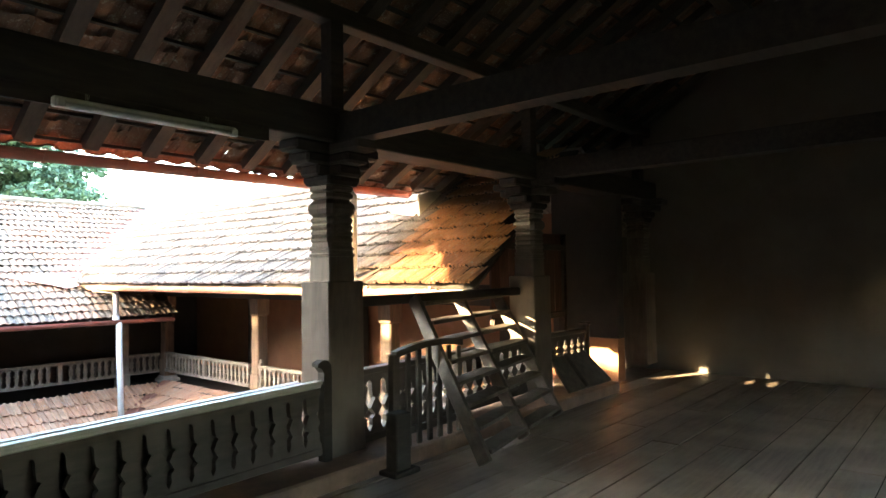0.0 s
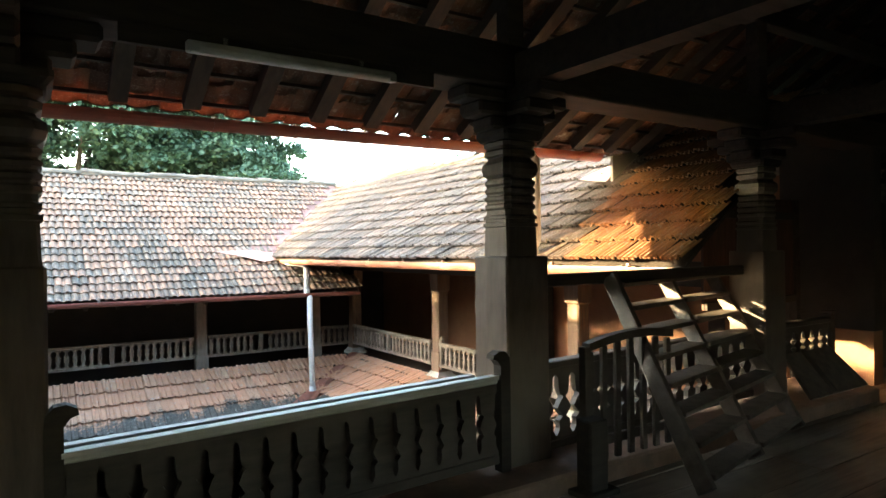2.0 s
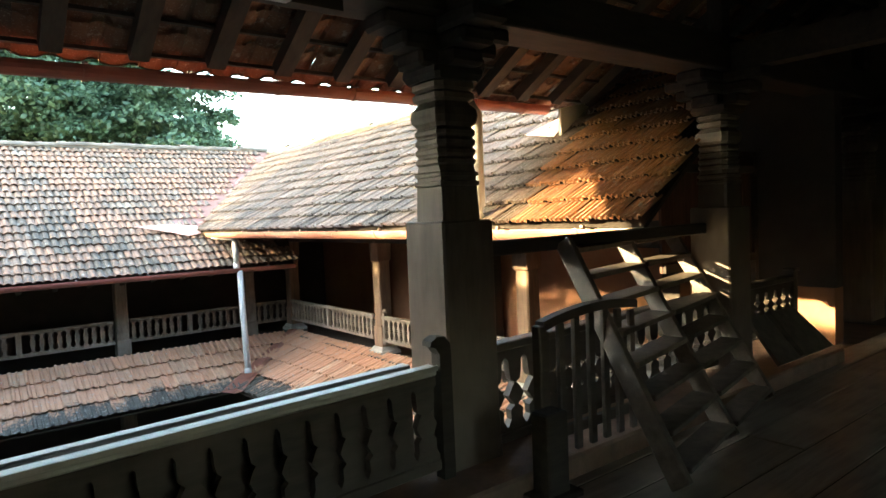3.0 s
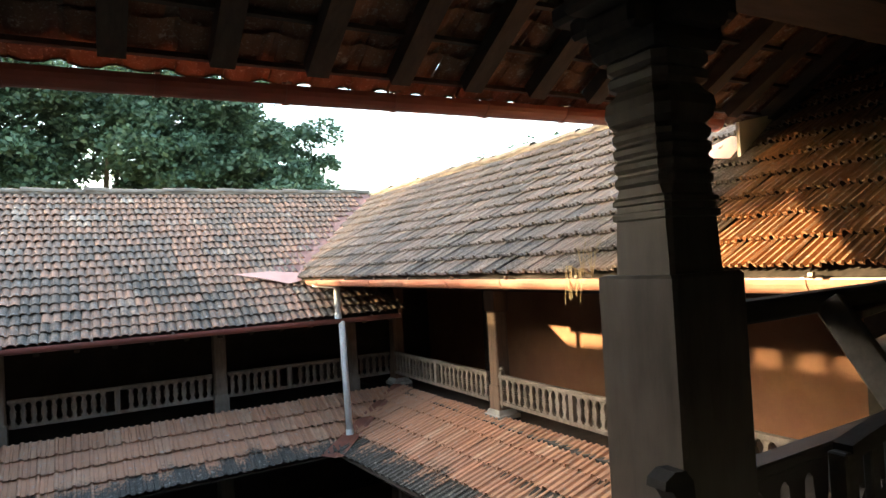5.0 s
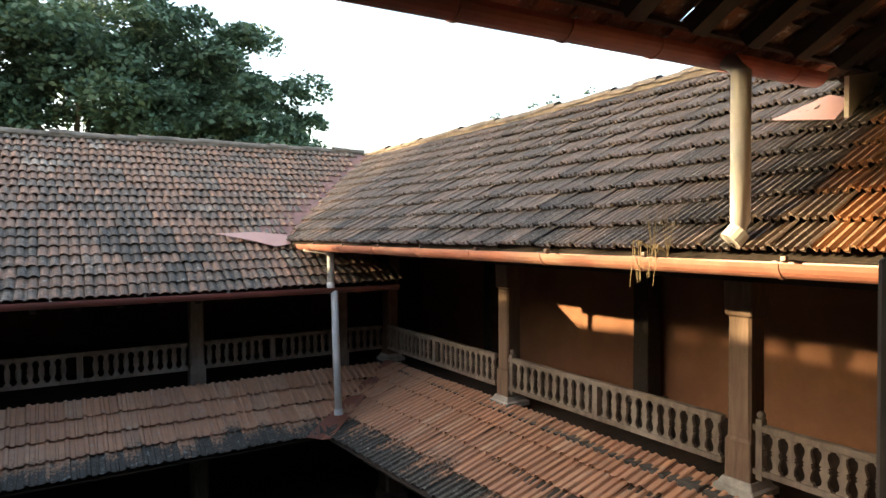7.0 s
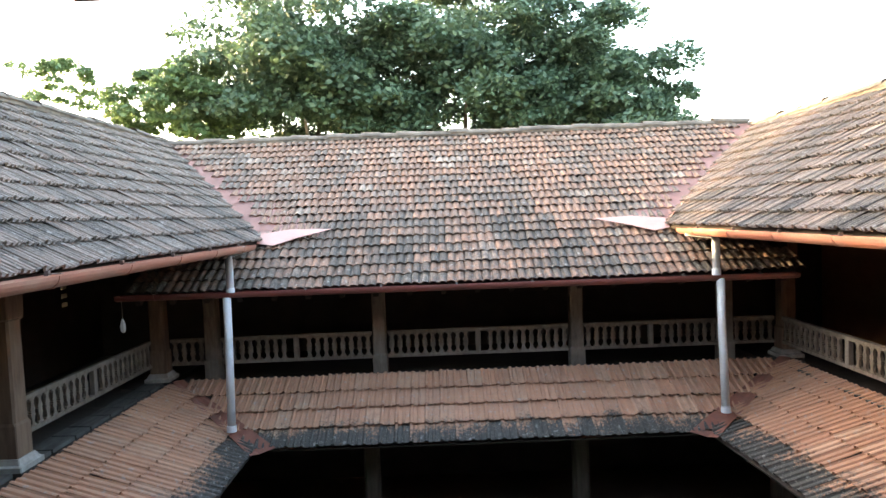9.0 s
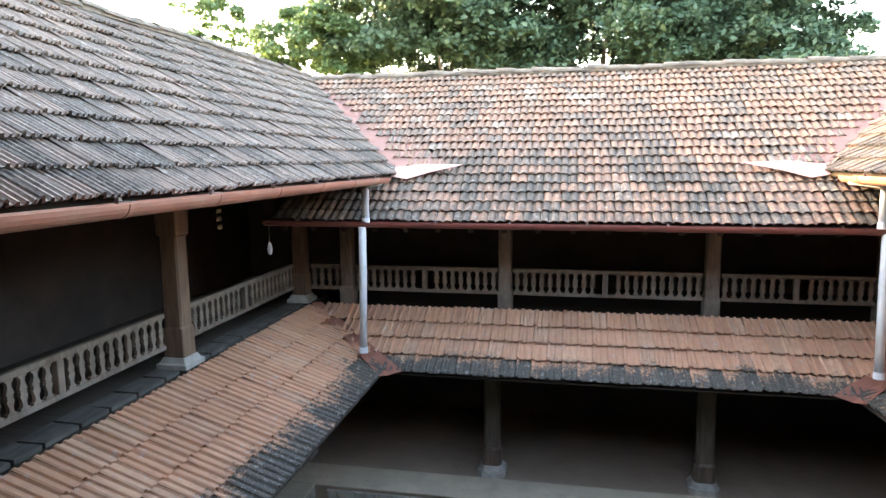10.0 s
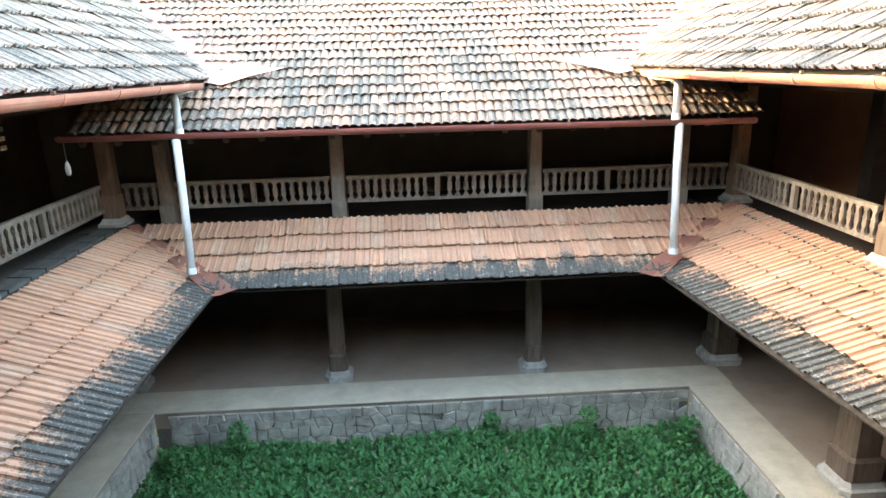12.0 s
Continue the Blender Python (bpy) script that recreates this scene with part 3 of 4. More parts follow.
def build_low_roofs():
    xl, xr, xtl, xtr = -2.73, 3.29, -4.16, 4.86
    yb, yt = 8.27, 9.36
    def low(a):
        return LOW_Z + a * (LOW_TOP_Z - LOW_Z)
    # north skirt
    roof = thing("lower_tiled_roof", "orange clay tile skirt roof with black algae at its eave", "roof", (XC, yt, LOW_TOP_Z))
    s = Vector((0, yt - yb, LOW_TOP_Z - LOW_Z))
    tile_roof(roof, (xtl, yb, LOW_Z), (1, 0, 0), s, xtr - xtl, 4, 0.205, s.length / 4, M_TILE_LOW, 2,
              keep=lambda p: xl - (p.y - yb) * 1.31 - 0.02 < p.x < xr + (p.y - yb) * 1.44 + 0.02, near=lambda p: True, jitter=0.004, seed=21)
    bm = bmesh.new()
    slab(bm, [(xl, yb + 0.03, LOW_Z - 0.02), (xr, yb + 0.03, LOW_Z - 0.02), (xtr, yt, LOW_TOP_Z - 0.02), (xtl, yt, LOW_TOP_Z - 0.02)], 0.03)
    wpart("roof_boarding", bm, M_DARK, roof)
    for side, xb, xt in ((1, xr, xtr), (-1, xl, xtl)):
        roof = thing("lower_tiled_roof", "orange clay tile skirt roof running along a side gallery", "roof", (xt, 5, LOW_TOP_Z))
        s = Vector((xt - xb, 0, LOW_TOP_Z - LOW_Z))
        skew = 0.068 if side > 0 else 0.0

        def low_edge(u, xb=xb, xt=xt, skew=skew):
            start = Vector((xb + max(0.0, yb - 0.4 - u) * skew, 0.4 + u, LOW_Z))
            return start, (Vector((xt, 0.4 + u, LOW_TOP_Z)) - start) / 4

        tile_roof(roof, (xb, 0.4, LOW_Z), (0, 1, 0), s, yt - 0.4, 4, 0.205, s.length / 4, M_TILE_LOW, 2,
                  keep=lambda p: p.y < yb + abs(p.x - xb) / abs(xt - xb) * (yt - yb) + 0.02, near=lambda p: p.y > 2.0, jitter=0.004, seed=22 + side, edge=low_edge)
        bm = bmesh.new()
        slab(bm, [(xb + (yb - 0.4) * skew, 0.4, LOW_Z - 0.02), (xb, yb, LOW_Z - 0.02), (xt, yt, LOW_TOP_Z - 0.02), (xt, 0.4, LOW_TOP_Z - 0.02)], 0.03)
        wpart("roof_boarding", bm, M_DARK, roof)
        v = thing("valley_flashing", "rust-red sheet metal valley of the lower roof", "flashing", (xb, yb, LOW_Z))
        bm = bmesh.new()
        a, b = Vector((xb - side * 0.10, yb - 0.10, LOW_Z - 0.01)), Vector((xt, yt, LOW_TOP_Z + 0.04))
        for off in (-1, 1):
            w0, w1 = 0.20, 0.09
            o = Vector((-side * 1.0, 0.25, 0.05)) if off < 0 else Vector((side * 0.3, -1.0, 0.05))
            slab(bm, [a, b, b + o * w1, a + o * w0 + Vector((0, 0, 0.05))], 0.005)
        wpart("sheet", bm, M_FLASH2, v)


build_side_roof(1)
build_side_roof(-1)
build_north_roof()
build_low_roofs()
v = thing("valley_flashing", "pink painted flashing where the hall roof meets the east roof", "flashing", (4.6, 2.1, 2.2))
wpart("sheet", slab(bmesh.new(), [(x, y, e_plane(x, 1, y) + 0.075) for x, y in ((4.62, 2.56), (4.84, 2.26), (4.74, 2.06), (4.52, 2.06))], 0.006), M_FLASH, v)
wpart("fascia", extrude_outline(bmesh.new(), [(4.56, e_plane(4.56, 1, 2.0) + 0.05), (5.06, e_plane(5.06, 1, 2.0) + 0.05), (5.06, 2.56), (4.56, 2.46)], 1.99, 2.02), M_CREAM, v, "cream painted fascia board")
gutter("gutter", (eave_x(0.36) - 0.05, 0.36, GUT_Z - 0.02), (eave_x(8.6) - 0.05, 8.60, GUT_Z), 0.085, M_GUT_E, "orange-red half-round gutter under the east roof edge")
gutter("gutter", (W_GUT_X + 0.05, 0.75, GUT_Z + 0.02), (W_GUT_X + 0.05, 8.60, GUT_Z), 0.085, M_GUT_E, "dull orange half-round gutter under the west roof edge")
gutter("gutter", (-4.42, N_EAVE_Y - 0.05, N_EAVE_Z + 0.02), (4.47, N_EAVE_Y - 0.05, N_EAVE_Z - 0.02), 0.075, M_GUT_N, "dark red half-round gutter under the north roof edge")
gutter("gutter", (-6.5, SG_Y + 0.03, SG_Z + 0.03), (-1.35, SG_Y + 0.03, SG_Z + 0.025), 0.085, M_GUT_S, "red half-round gutter along the western hall eave", 0.62)
gutter("gutter", (-1.33, SG_Y + 0.03, SG_Z - 0.015), (4.55, SG_Y + 0.03, SG_Z + 0.03), 0.085, M_GUT_S, "red half-round gutter along the hall eave", 0.62)


def pipe(name, pts, r, material, label):
    p = thing(name, label, "downpipe", pts[-1])
    bm = tube(bmesh.new(), pts, r, 16)
    ob = part("pipe", bm, material, p, smooth=True)
    ob.matrix_local = p.matrix_basis.inverted()
    bm = tube(bmesh.new(), [pts[-1], (Vector(pts[-1]) + (Vector(pts[-2]) - Vector(pts[-1])).normalized() * 0.08)], r * 1.18, 16)
    ob = part("socket", bm, material, p, smooth=False)
    ob.matrix_local = p.matrix_basis.inverted()


for x, gx in ((3.46, E_GUT_X - 0.05), (-2.98, W_GUT_X + 0.05)):
    xs = x - 0.05 * (1 if x > 0 else -1)
    pipe("downpipe", [(gx, 8.40, GUT_Z - 0.05), (xs - (xs - gx) * 0.15, 8.32, GUT_Z - 0.09), (xs, 8.31, GUT_Z - 0.16), (xs, 8.31, N_EAVE_Z - 0.01)], 0.048, M_PIPE, "short white plastic downpipe between two gutters")
    pipe("downpipe", [(x, 8.30, N_EAVE_Z - 0.05), (x, 8.28, 0.0), (x, 8.20, -1.12)], 0.052, M_PIPE, "white plastic downpipe standing on the lower roof valley")
pipe("downpipe", [(3.44, 2.10, SG_Z - 0.04), (3.44, 2.02, SG_Z - 0.12), (3.44, 2.02, 1.50), (3.425, 2.03, 1.43), (3.39, 2.05, 1.385)], 0.056, M_PIPE2, "cream plastic downpipe from the hall eave to the east gutter")


# ---------------------------------------------------------------- galleries
def baluster_outline(h, w, neck):
    """A flat sawn baluster: foot, vase, bead, vase, head."""
    prof = [(0.0, 1.0), (0.06, 1.0), (0.10, 0.55), (0.22, neck), (0.34, 0.75), (0.42, 0.95), (0.46, 0.5), (0.50, 0.9), (0.54, 0.5), (0.58, 0.95), (0.66, 0.75), (0.78, neck), (0.90, 0.55), (0.94, 1.0), (1.0, 1.0)]
    right = [(w / 2 * k, h * z) for z, k in prof]
    return right + [(-x, z) for x, z in reversed(right)]


BAL_H, BAL_W = 0.31, 0.088
far_baluster = mesh_of("baluster", extrude_outline(bmesh.new(), baluster_outline(BAL_H, BAL_W, 0.45), -0.018, 0.018), M_FAR)
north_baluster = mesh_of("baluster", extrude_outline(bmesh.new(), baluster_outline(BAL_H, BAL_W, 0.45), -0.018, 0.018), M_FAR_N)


def gallery_rail(a, b, z, label, newel=None, timber=None, bal=None):
    """A low balustrade between two posts: rails, a mid post and sawn balusters."""
    timber, bal = timber or M_FAR, bal or far_baluster
    a, b = Vector((*a, z)), Vector((*b, z))
    d = b - a
    length = d.length
    r = thing("balustrade", label, "balustrade", a, "gallery balustrades")
    r.rotation_euler = (0, 0, math.atan2(d.y, d.x))
    bm = box(bmesh.new(), 0, length, -0.035, 0.035, 0.40, 0.455, 0.008)
    part("top_rail", bm, timber, r)
    bm = box(bmesh.new(), 0, length, -0.03, 0.03, 0.04, 0.092, 0.006)
    part("bottom_rail", bm, timber, r)
    mids = [length / 2] if length > 1.6 else []
    for x in mids:
        part("mid_post", boxed(x - 0.04, x + 0.04, -0.033, 0.033, 0.045, 0.41, 0.006), timber, r)
    if newel is not None:
        bm = box(bmesh.new(), newel - 0.03, newel + 0.03, -0.035, 0.035, 0.0, 0.50, 0.006)
        bmesh.ops.create_icosphere(bm, subdivisions=2, radius=0.035, matrix=Matrix.Translation((newel, 0, 0.53)))
        part("newel", bm, timber, r)
    n = int(length / 0.125)
    for i in range(n):
        x = (i + 0.5) * length / n
        if any(abs(x - q) < 0.09 for q in mids):
            continue
        ob = new("baluster", bal)
        ob.parent = r
        ob.location = (x, 0, 0.091)


def gallery_post(x, y, z0, z1, half=0.11, base=True):
    p = thing("gallery_post", "square brown timber post on a moulded base", "post", (x, y, z0), "gallery posts")
    h = z1 - z0
    bm = loft_square(bmesh.new(), [(0.10 if base else 0.0, half * 1.12, 0.01), (0.42, half * 1.12, 0.01), (0.45, half, 0.02), (h - 0.30, half * 0.96, 0.02), (h - 0.28, half * 1.15, 0.01), (h, half * 1.2, 0.01)])
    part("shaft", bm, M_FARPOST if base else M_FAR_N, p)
    if not base:
        tagged(p, "square brown timber post rising behind the skirt roof")
        return
    bm = box(bmesh.new(), -half * 1.7, half * 1.7, -half * 1.7, half * 1.7, -0.12, -0.022)
    part("socle", bm, M_DARK, p, "black painted socle")
    bm = loft_square(bmesh.new(), [(-0.02, half * 1.75, 0.01), (0.03, half * 1.75, 0.01), (0.045, half * 1.5, 0.01), (0.10, half * 1.25, 0.01)])
    part("base", bm, M_BASE, p, "moulded base block")


E_POSTS_Y = (3.02, 6.30, 9.68)
for x, side, rail_x in ((E_POST_X, 1, 4.93), (W_POST_X, -1, -4.62)):
    for y in E_POSTS_Y:
        gallery_post(x, y, GAL_Z, 1.02, 0.108)
    for y0, y1 in ((0.6, 2.88), (3.16, 6.16), (6.44, 9.54)):
        gallery_rail((rail_x, y0), (rail_x, y1), GAL_Z + 0.155, "weathered grey timber balustrade with sawn vase balusters", (y1 - y0) - 0.06 if side > 0 and y1 < 9 else None)
for x in (-3.75, -1.17, 1.86, 4.15):
    gallery_post(x, N_POST_Y, GAL_Z - 0.2, 0.98, 0.102, False)
xs = (W_POST_X, -3.75, -1.17, 1.86, 4.15, E_POST_X)
for a, b in zip(xs, xs[1:]):
    gallery_rail((a + 0.12, N_POST_Y), (b - 0.12, N_POST_Y), GAL_Z + 0.125, "timber balustrade of the far gallery with shade in its colour", None, M_FAR_N, north_baluster)

solid("wall_plate_east", boxed(E_POST_X - 0.1, E_POST_X + 0.1, 0.9, 9.9, 1.02, 1.28), M_DARK, "dark timber wall plate over the east gallery posts")
solid("wall_plate_west", boxed(W_POST_X - 0.1, W_POST_X + 0.1, 0.9, 9.9, 1.02, 1.28), M_DARK, "dark timber wall plate over the west gallery posts")
solid("wall_plate_north", boxed(W_POST_X, E_POST_X, N_POST_Y - 0.1, N_POST_Y + 0.1, 0.98, 1.22), M_DARK, "dark timber wall plate over the far gallery posts")
# upper floors of the galleries with the ledge of planks outside the balustrades
solid("floor_east", boxed(4.70, E_WALL_X, 0.85, 12.0, GAL_Z - 0.20, GAL_Z - 0.08), M_DARK, "dark timber floor of the east gallery")
solid("floor_west", boxed(W_WALL_X, -4.40, 0.85, 12.0, GAL_Z - 0.20, GAL_Z - 0.08), M_DARK, "dark timber floor of the west gallery")
solid("floor_north", boxed(-4.399, 4.699, 9.42, 12.0, GAL_Z - 0.26, GAL_Z - 0.14), M_DARK, "dark timber floor of the far gallery")
solid("wall_east_gallery", boxed(E_WALL_X, E_WALL_X + 0.25, 1.10, 12.2, GND_Z, 2.6), M_REDWALL, "ochre plastered back wall of the east gallery")
solid("wall_east_return", boxed(E_WALL_X, HALL_E - 0.002, 0.905, 1.098, GND_Z, 3.3), M_DARKWALL, "dark wall closing the end of the east gallery")
bm = boxed(W_WALL_X - 0.25, W_WALL_X, 0.4, 10.80, GND_Z, 2.3)
box(bm, W_WALL_X - 0.25, W_WALL_X, 10.96, 12.2, GND_Z, 2.3)
for z0, z1 in ((GND_Z, 0.28), (0.35, 0.43), (0.50, 0.58), (0.65, 0.72), (0.80, 2.3)):
    box(bm, W_WALL_X - 0.25, W_WALL_X, 10.80, 10.96, z0, z1)
solid("wall_west_gallery", bm, M_DARKWALL, "dark boarded back wall of the west gallery with light slits")
solid("wall_north_gallery", boxed(W_WALL_X, E_WALL_X, 12.0, 12.25, GND_Z, 2.9), M_DARKWALL, "dark boarded back wall of the far gallery")

# ---------------------------------------------------------------- court
solid("verandah_north", boxed(-7, 7, 8.57, 12.0, GND_Z - 0.25, GND_Z), M_CEMENT, "cement verandah floor beyond the court")
solid("verandah_east", boxed(4.03, 7, 0.8, 8.569, GND_Z - 0.25, GND_Z), M_CEMENT, "cement verandah floor east of the court")
solid("verandah_west", boxed(-7, -3.95, 0.8, 8.569, GND_Z - 0.25, GND_Z), M_CEMENT, "cement verandah floor west of the court")
solid("court_coping_north", boxed(-4.6, 4.7, 8.55, 9.20, GND_Z + 0.002, GND_Z + 0.022, 0.006), M_APRON, "pale worn cement apron at the court edge")
solid("court_coping_east", boxed(4.01, 4.66, 0.8, 8.549, GND_Z + 0.002, GND_Z + 0.022, 0.006), M_APRON, "pale worn cement apron at the court edge")
solid("court_coping_west", boxed(-4.58, -3.93, 0.8, 8.549, GND_Z + 0.002, GND_Z + 0.022, 0.006), M_APRON, "pale worn cement apron at the court edge")
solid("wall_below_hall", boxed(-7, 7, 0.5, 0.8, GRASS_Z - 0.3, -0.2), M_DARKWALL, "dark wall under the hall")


def ground_post(x, y, k=1.0):
    p = thing("verandah_column", "dark timber column on an octagonal stone base", "column", (x, y, GND_Z), "verandah columns")
    bm = loft_square(bmesh.new(), [(0.16, 0.13 * k, 0.05), (0.42, 0.13 * k, 0.05), (0.46, 0.105 * k, 0.04), (1.7, 0.10 * k, 0.04), (1.75, 0.14 * k, 0.02), (2.5, 0.14 * k, 0.02)])
    part("shaft", bm, M_COLUMN, p)
    bm = loft_square(bmesh.new(), [(0.0, 0.07 + 0.13 * k, 0.08), (0.09, 0.07 + 0.13 * k, 0.08), (0.11, 0.04 + 0.13 * k, 0.07), (0.17, 0.01 + 0.13 * k, 0.05)])
    part("base", bm, M_BASE, p, "octagonal stone base")


for x, k in ((-4.55, 1.3), (-1.33, 1.15), (1.80, 1.15), (4.90, 1.7)):
    ground_post(x, 9.45, k)
for y in (2.6, 6.15):
    ground_post(4.90, y, 1.7)
    ground_post(-4.70, y, 1.3)
solid("ground_floor_beam_north", boxed(-5, 5.1, 9.36, 9.54, -0.92, -0.80), M_DARK, "dark beam over the verandah columns")
solid("ground", boxed(-400, 400, -400, 400, GRASS_Z - 0.6, GRASS_Z - 0.3), M_GROUND, "open ground around the building")
solid("court_soil", boxed(-3.95, 4.03, 0.8, 8.57, GRASS_Z - 0.28, GRASS_Z), M_SOIL, "bare soil of the sunken court")

# ---------------------------------------------------------------- hall
solid("floor", boxed(HALL_W, HALL_E, HALL_S, 0.08, -0.30, -0.012), M_DARK, "dark timber floor of the hall")
solid("wall_east", boxed(HALL_E, HALL_E + 0.3, HALL_S, 0.9, -0.3, 6.0), M_PLASTER, "plaster end wall of the hall with shade in its dark colour")
# unseen rear wall; its openings are added to let light onto floor and end wall
bm = boxed(HALL_W, HALL_E, HALL_S - 0.3, HALL_S, -0.3, 0.8)
box(bm, HALL_W, HALL_E, HALL_S - 0.3, HALL_S, 1.40, 4.5)
for x0, x1 in ((HALL_W, -7.5), (-5.5, -4.9), (-2.9, 3.0), (4.4, HALL_E)):
    box(bm, x0, x1, HALL_S - 0.3, HALL_S, 0.801, 1.399)
solid("wall_south", bm, M_PLASTER, "unseen plaster rear wall with openings added to light the hall")
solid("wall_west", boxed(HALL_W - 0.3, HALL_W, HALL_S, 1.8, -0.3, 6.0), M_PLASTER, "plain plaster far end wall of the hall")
solid("plinth", boxed(HALL_W, 5.66, -0.20, 0.52, -0.29, 0.12, 0.015), M_CURB, "worn brown plinth under the hall pillars")
solid("plinth_sill", boxed(5.662, HALL_E, 0.0, 0.52, -0.29, -0.004), M_CURB, "worn brown sill at the hall corner")


def pillar(x, y, half, slim):
    """half: the square foot block; slim: the carved neck above it."""
    p = thing("carved_pillar", "dark teak pillar with square blocks and carved ringed neck", "pillar", (x, y, 0.12), "hall pillars")
    part("lower_block", loft_square(bmesh.new(), [(0.0, half * 1.04, 0.012), (0.30, half, 0.012), (1.27, half, 0.012), (1.28, half - 0.008, 0.014)]), M_PILLAR, p)
    n = slim
    neck = [(1.279, n * 1.06, 0.012), (1.46, n * 1.02, 0.015), (1.465, n * 1.10, 0.015), (1.485, n * 1.10, 0.015), (1.49, n, 0.015), (1.51, n, 0.015), (1.515, n * 1.08, 0.015), (1.53, n * 1.08, 0.015), (1.54, n, 0.02)]
    z = 1.57
    for k in range(4):
        neck += [(z, n, 0.03), (z + 0.012, n * 1.09, 0.035), (z + 0.030, n * 1.10, 0.035), (z + 0.042, n * 1.0, 0.03)]
        z += 0.050
    for a, k in ((0.0, 0.98), (0.02, 1.14), (0.055, 1.22), (0.09, 1.18), (0.115, 1.0), (0.13, 0.94), (0.145, 1.10), (0.17, 1.12), (0.185, 0.98), (0.20, 1.12), (0.225, 1.12), (0.235, 1.0)):
        neck.append((z + a, n * k, n * 0.3))
    part("neck", loft_square(bmesh.new(), neck), M_PILLAR, p)
    zc = z + 0.234
    cap = bmesh.new()
    loft_square(cap, [(zc, n * 1.2, 0.02), (zc + 0.03, n * 1.35, 0.02), (zc + 0.06, n * 1.35, 0.02)])
    top = BEAM_Z0 - 0.12
    step = (top - zc - 0.06) / 3
    for i, w in enumerate((0.44, 0.62, 0.82)):
        a = zc + 0.06 + i * step
        box(cap, -w / 2, w / 2, -0.11, 0.11, a, a + step, 0.018)
        box(cap, -0.11, 0.11, -w / 2, w / 2, a + 0.002, a + step - 0.002, 0.018)
    part("capital", cap, M_DARK, p)
    return p


BEAM_Z0, BEAM_Z1 = 2.44, 2.70
for x, half, slim in zip(P_X, (0.19, 0.19, 0.17, 0.165, 0.17), (0.165, 0.165, 0.118, 0.115, 0.118)):
    pillar(x, P_Y, half, slim)
solid("beam_front", boxed(HALL_W, HALL_E, P_Y - 0.16, P_Y + 0.16, BEAM_Z0, BEAM_Z1, 0.01), M_DARK, "heavy dark beam on the hall pillars")

# hall roof: rafters, battens and the tiles above them
S_SLOPE = 0.58
S_RIDGE_Y = -3.3


def s_plane(y):
    return SG_Z + 0.045 + (SG_Y - y) * S_SLOPE


hall_roof = thing("hall_roof", "dark rafters and battens under orange clay tiles", "roof", (0, S_RIDGE_Y, s_plane(S_RIDGE_Y)))
s = Vector((0, S_RIDGE_Y - SG_Y, s_plane(S_RIDGE_Y) - s_plane(SG_Y)))
tile_roof(hall_roof, (7.6, SG_Y + 0.07, s_plane(SG_Y + 0.07) + 0.012), (-1, 0, 0), s, 16.6, 20, 0.24, s.length / 20, M_TILE_IN, 1, seed=40)


def hall_part(name, bm, material):
    ob = part(name, bm, material, hall_roof)
    ob.matrix_local = hall_roof.matrix_basis.inverted()


for i in range(34):
    x = 7.45 - i * 0.49
    bm = beam(bmesh.new(), (x, SG_Y - 0.14, s_plane(SG_Y - 0.14) - 0.06), (x, S_RIDGE_Y, s_plane(S_RIDGE_Y) - 0.06), 0.12, 0.10)
    hall_part("rafter", bm, M_RAFTER)
for i in range(20):
    y = SG_Y - 0.08 - i * (SG_Y - S_RIDGE_Y) / 20
    bm = beam(bmesh.new(), (7.6, y, s_plane(y) + 0.0), (-9, y, s_plane(y) + 0.0), 0.045, 0.025)
    hall_part("batten", bm, M_RAFTER)
bm = slab(bmesh.new(), [(7.7, S_RIDGE_Y, s_plane(S_RIDGE_Y) + 0.05), (-9.1, S_RIDGE_Y, s_plane(S_RIDGE_Y) + 0.05), (-9.1, HALL_S - 0.3, 3.6), (7.7, HALL_S - 0.3, 3.6)], 0.06)
hall_part("rear_slope", bm, M_DARK)
bm = slab(bmesh.new(), [(7.7, SG_Y - 0.1, s_plane(SG_Y - 0.1) + 0.10), (-9.1, SG_Y - 0.1, s_plane(SG_Y - 0.1) + 0.10), (-9.1, S_RIDGE_Y, s_plane(S_RIDGE_Y) + 0.10), (7.7, S_RIDGE_Y, s_plane(S_RIDGE_Y) + 0.10)], 0.01)
hall_part("outer_tiles", bm, M_TILE_S)

# corner wall beside the short balustrade; the screen is added to shade its upper part
solid("wall_corner", boxed(6.30, 6.50, 0.12, 1.09, -0.3, 0.55), M_REDWALL, "ochre plastered corner wall beside the hall")
# dark colour here stands in for the shade under the eaves
solid("wall_corner_upper", boxed(6.33, 6.50, 0.12, 1.09, 0.552, 2.70), M_DARKWALL, "upper corner wall coloured dark in place of eave shade")
screen = thing("shading_screen", "dark red boarded screen added at the gallery end to cut the sun", "screen", (4.56, 0.86, 0.82))
for i in range(9):
    part("board", boxed(i * 0.18, i * 0.18 + 0.174, 0.0, 0.03, 0.0, 1.12, 0.003), M_BOARD, screen)
part("rail", boxed(0.0, 1.614, -0.035, -0.001, 0.0, 0.08, 0.004), M_DARK, screen)
part("rail", boxed(0.0, 1.614, -0.035, -0.001, 0.9, 0.98, 0.004), M_DARK, screen)
part("stile", boxed(1.622, 1.70, -0.03, 0.06, -1.64, 1.12, 0.004), M_DARK, screen)

# ---------------------------------------------------------------- hall things
GAP = [(0.0, 0.003), (0.05, 0.011), (0.22, 0.013), (0.32, 0.017), (0.37, 0.031), (0.43, 0.020), (0.55, 0.006), (0.65, 0.019), (0.70, 0.027), (0.76, 0.012), (0.90, 0.013), (1.0, 0.002)]


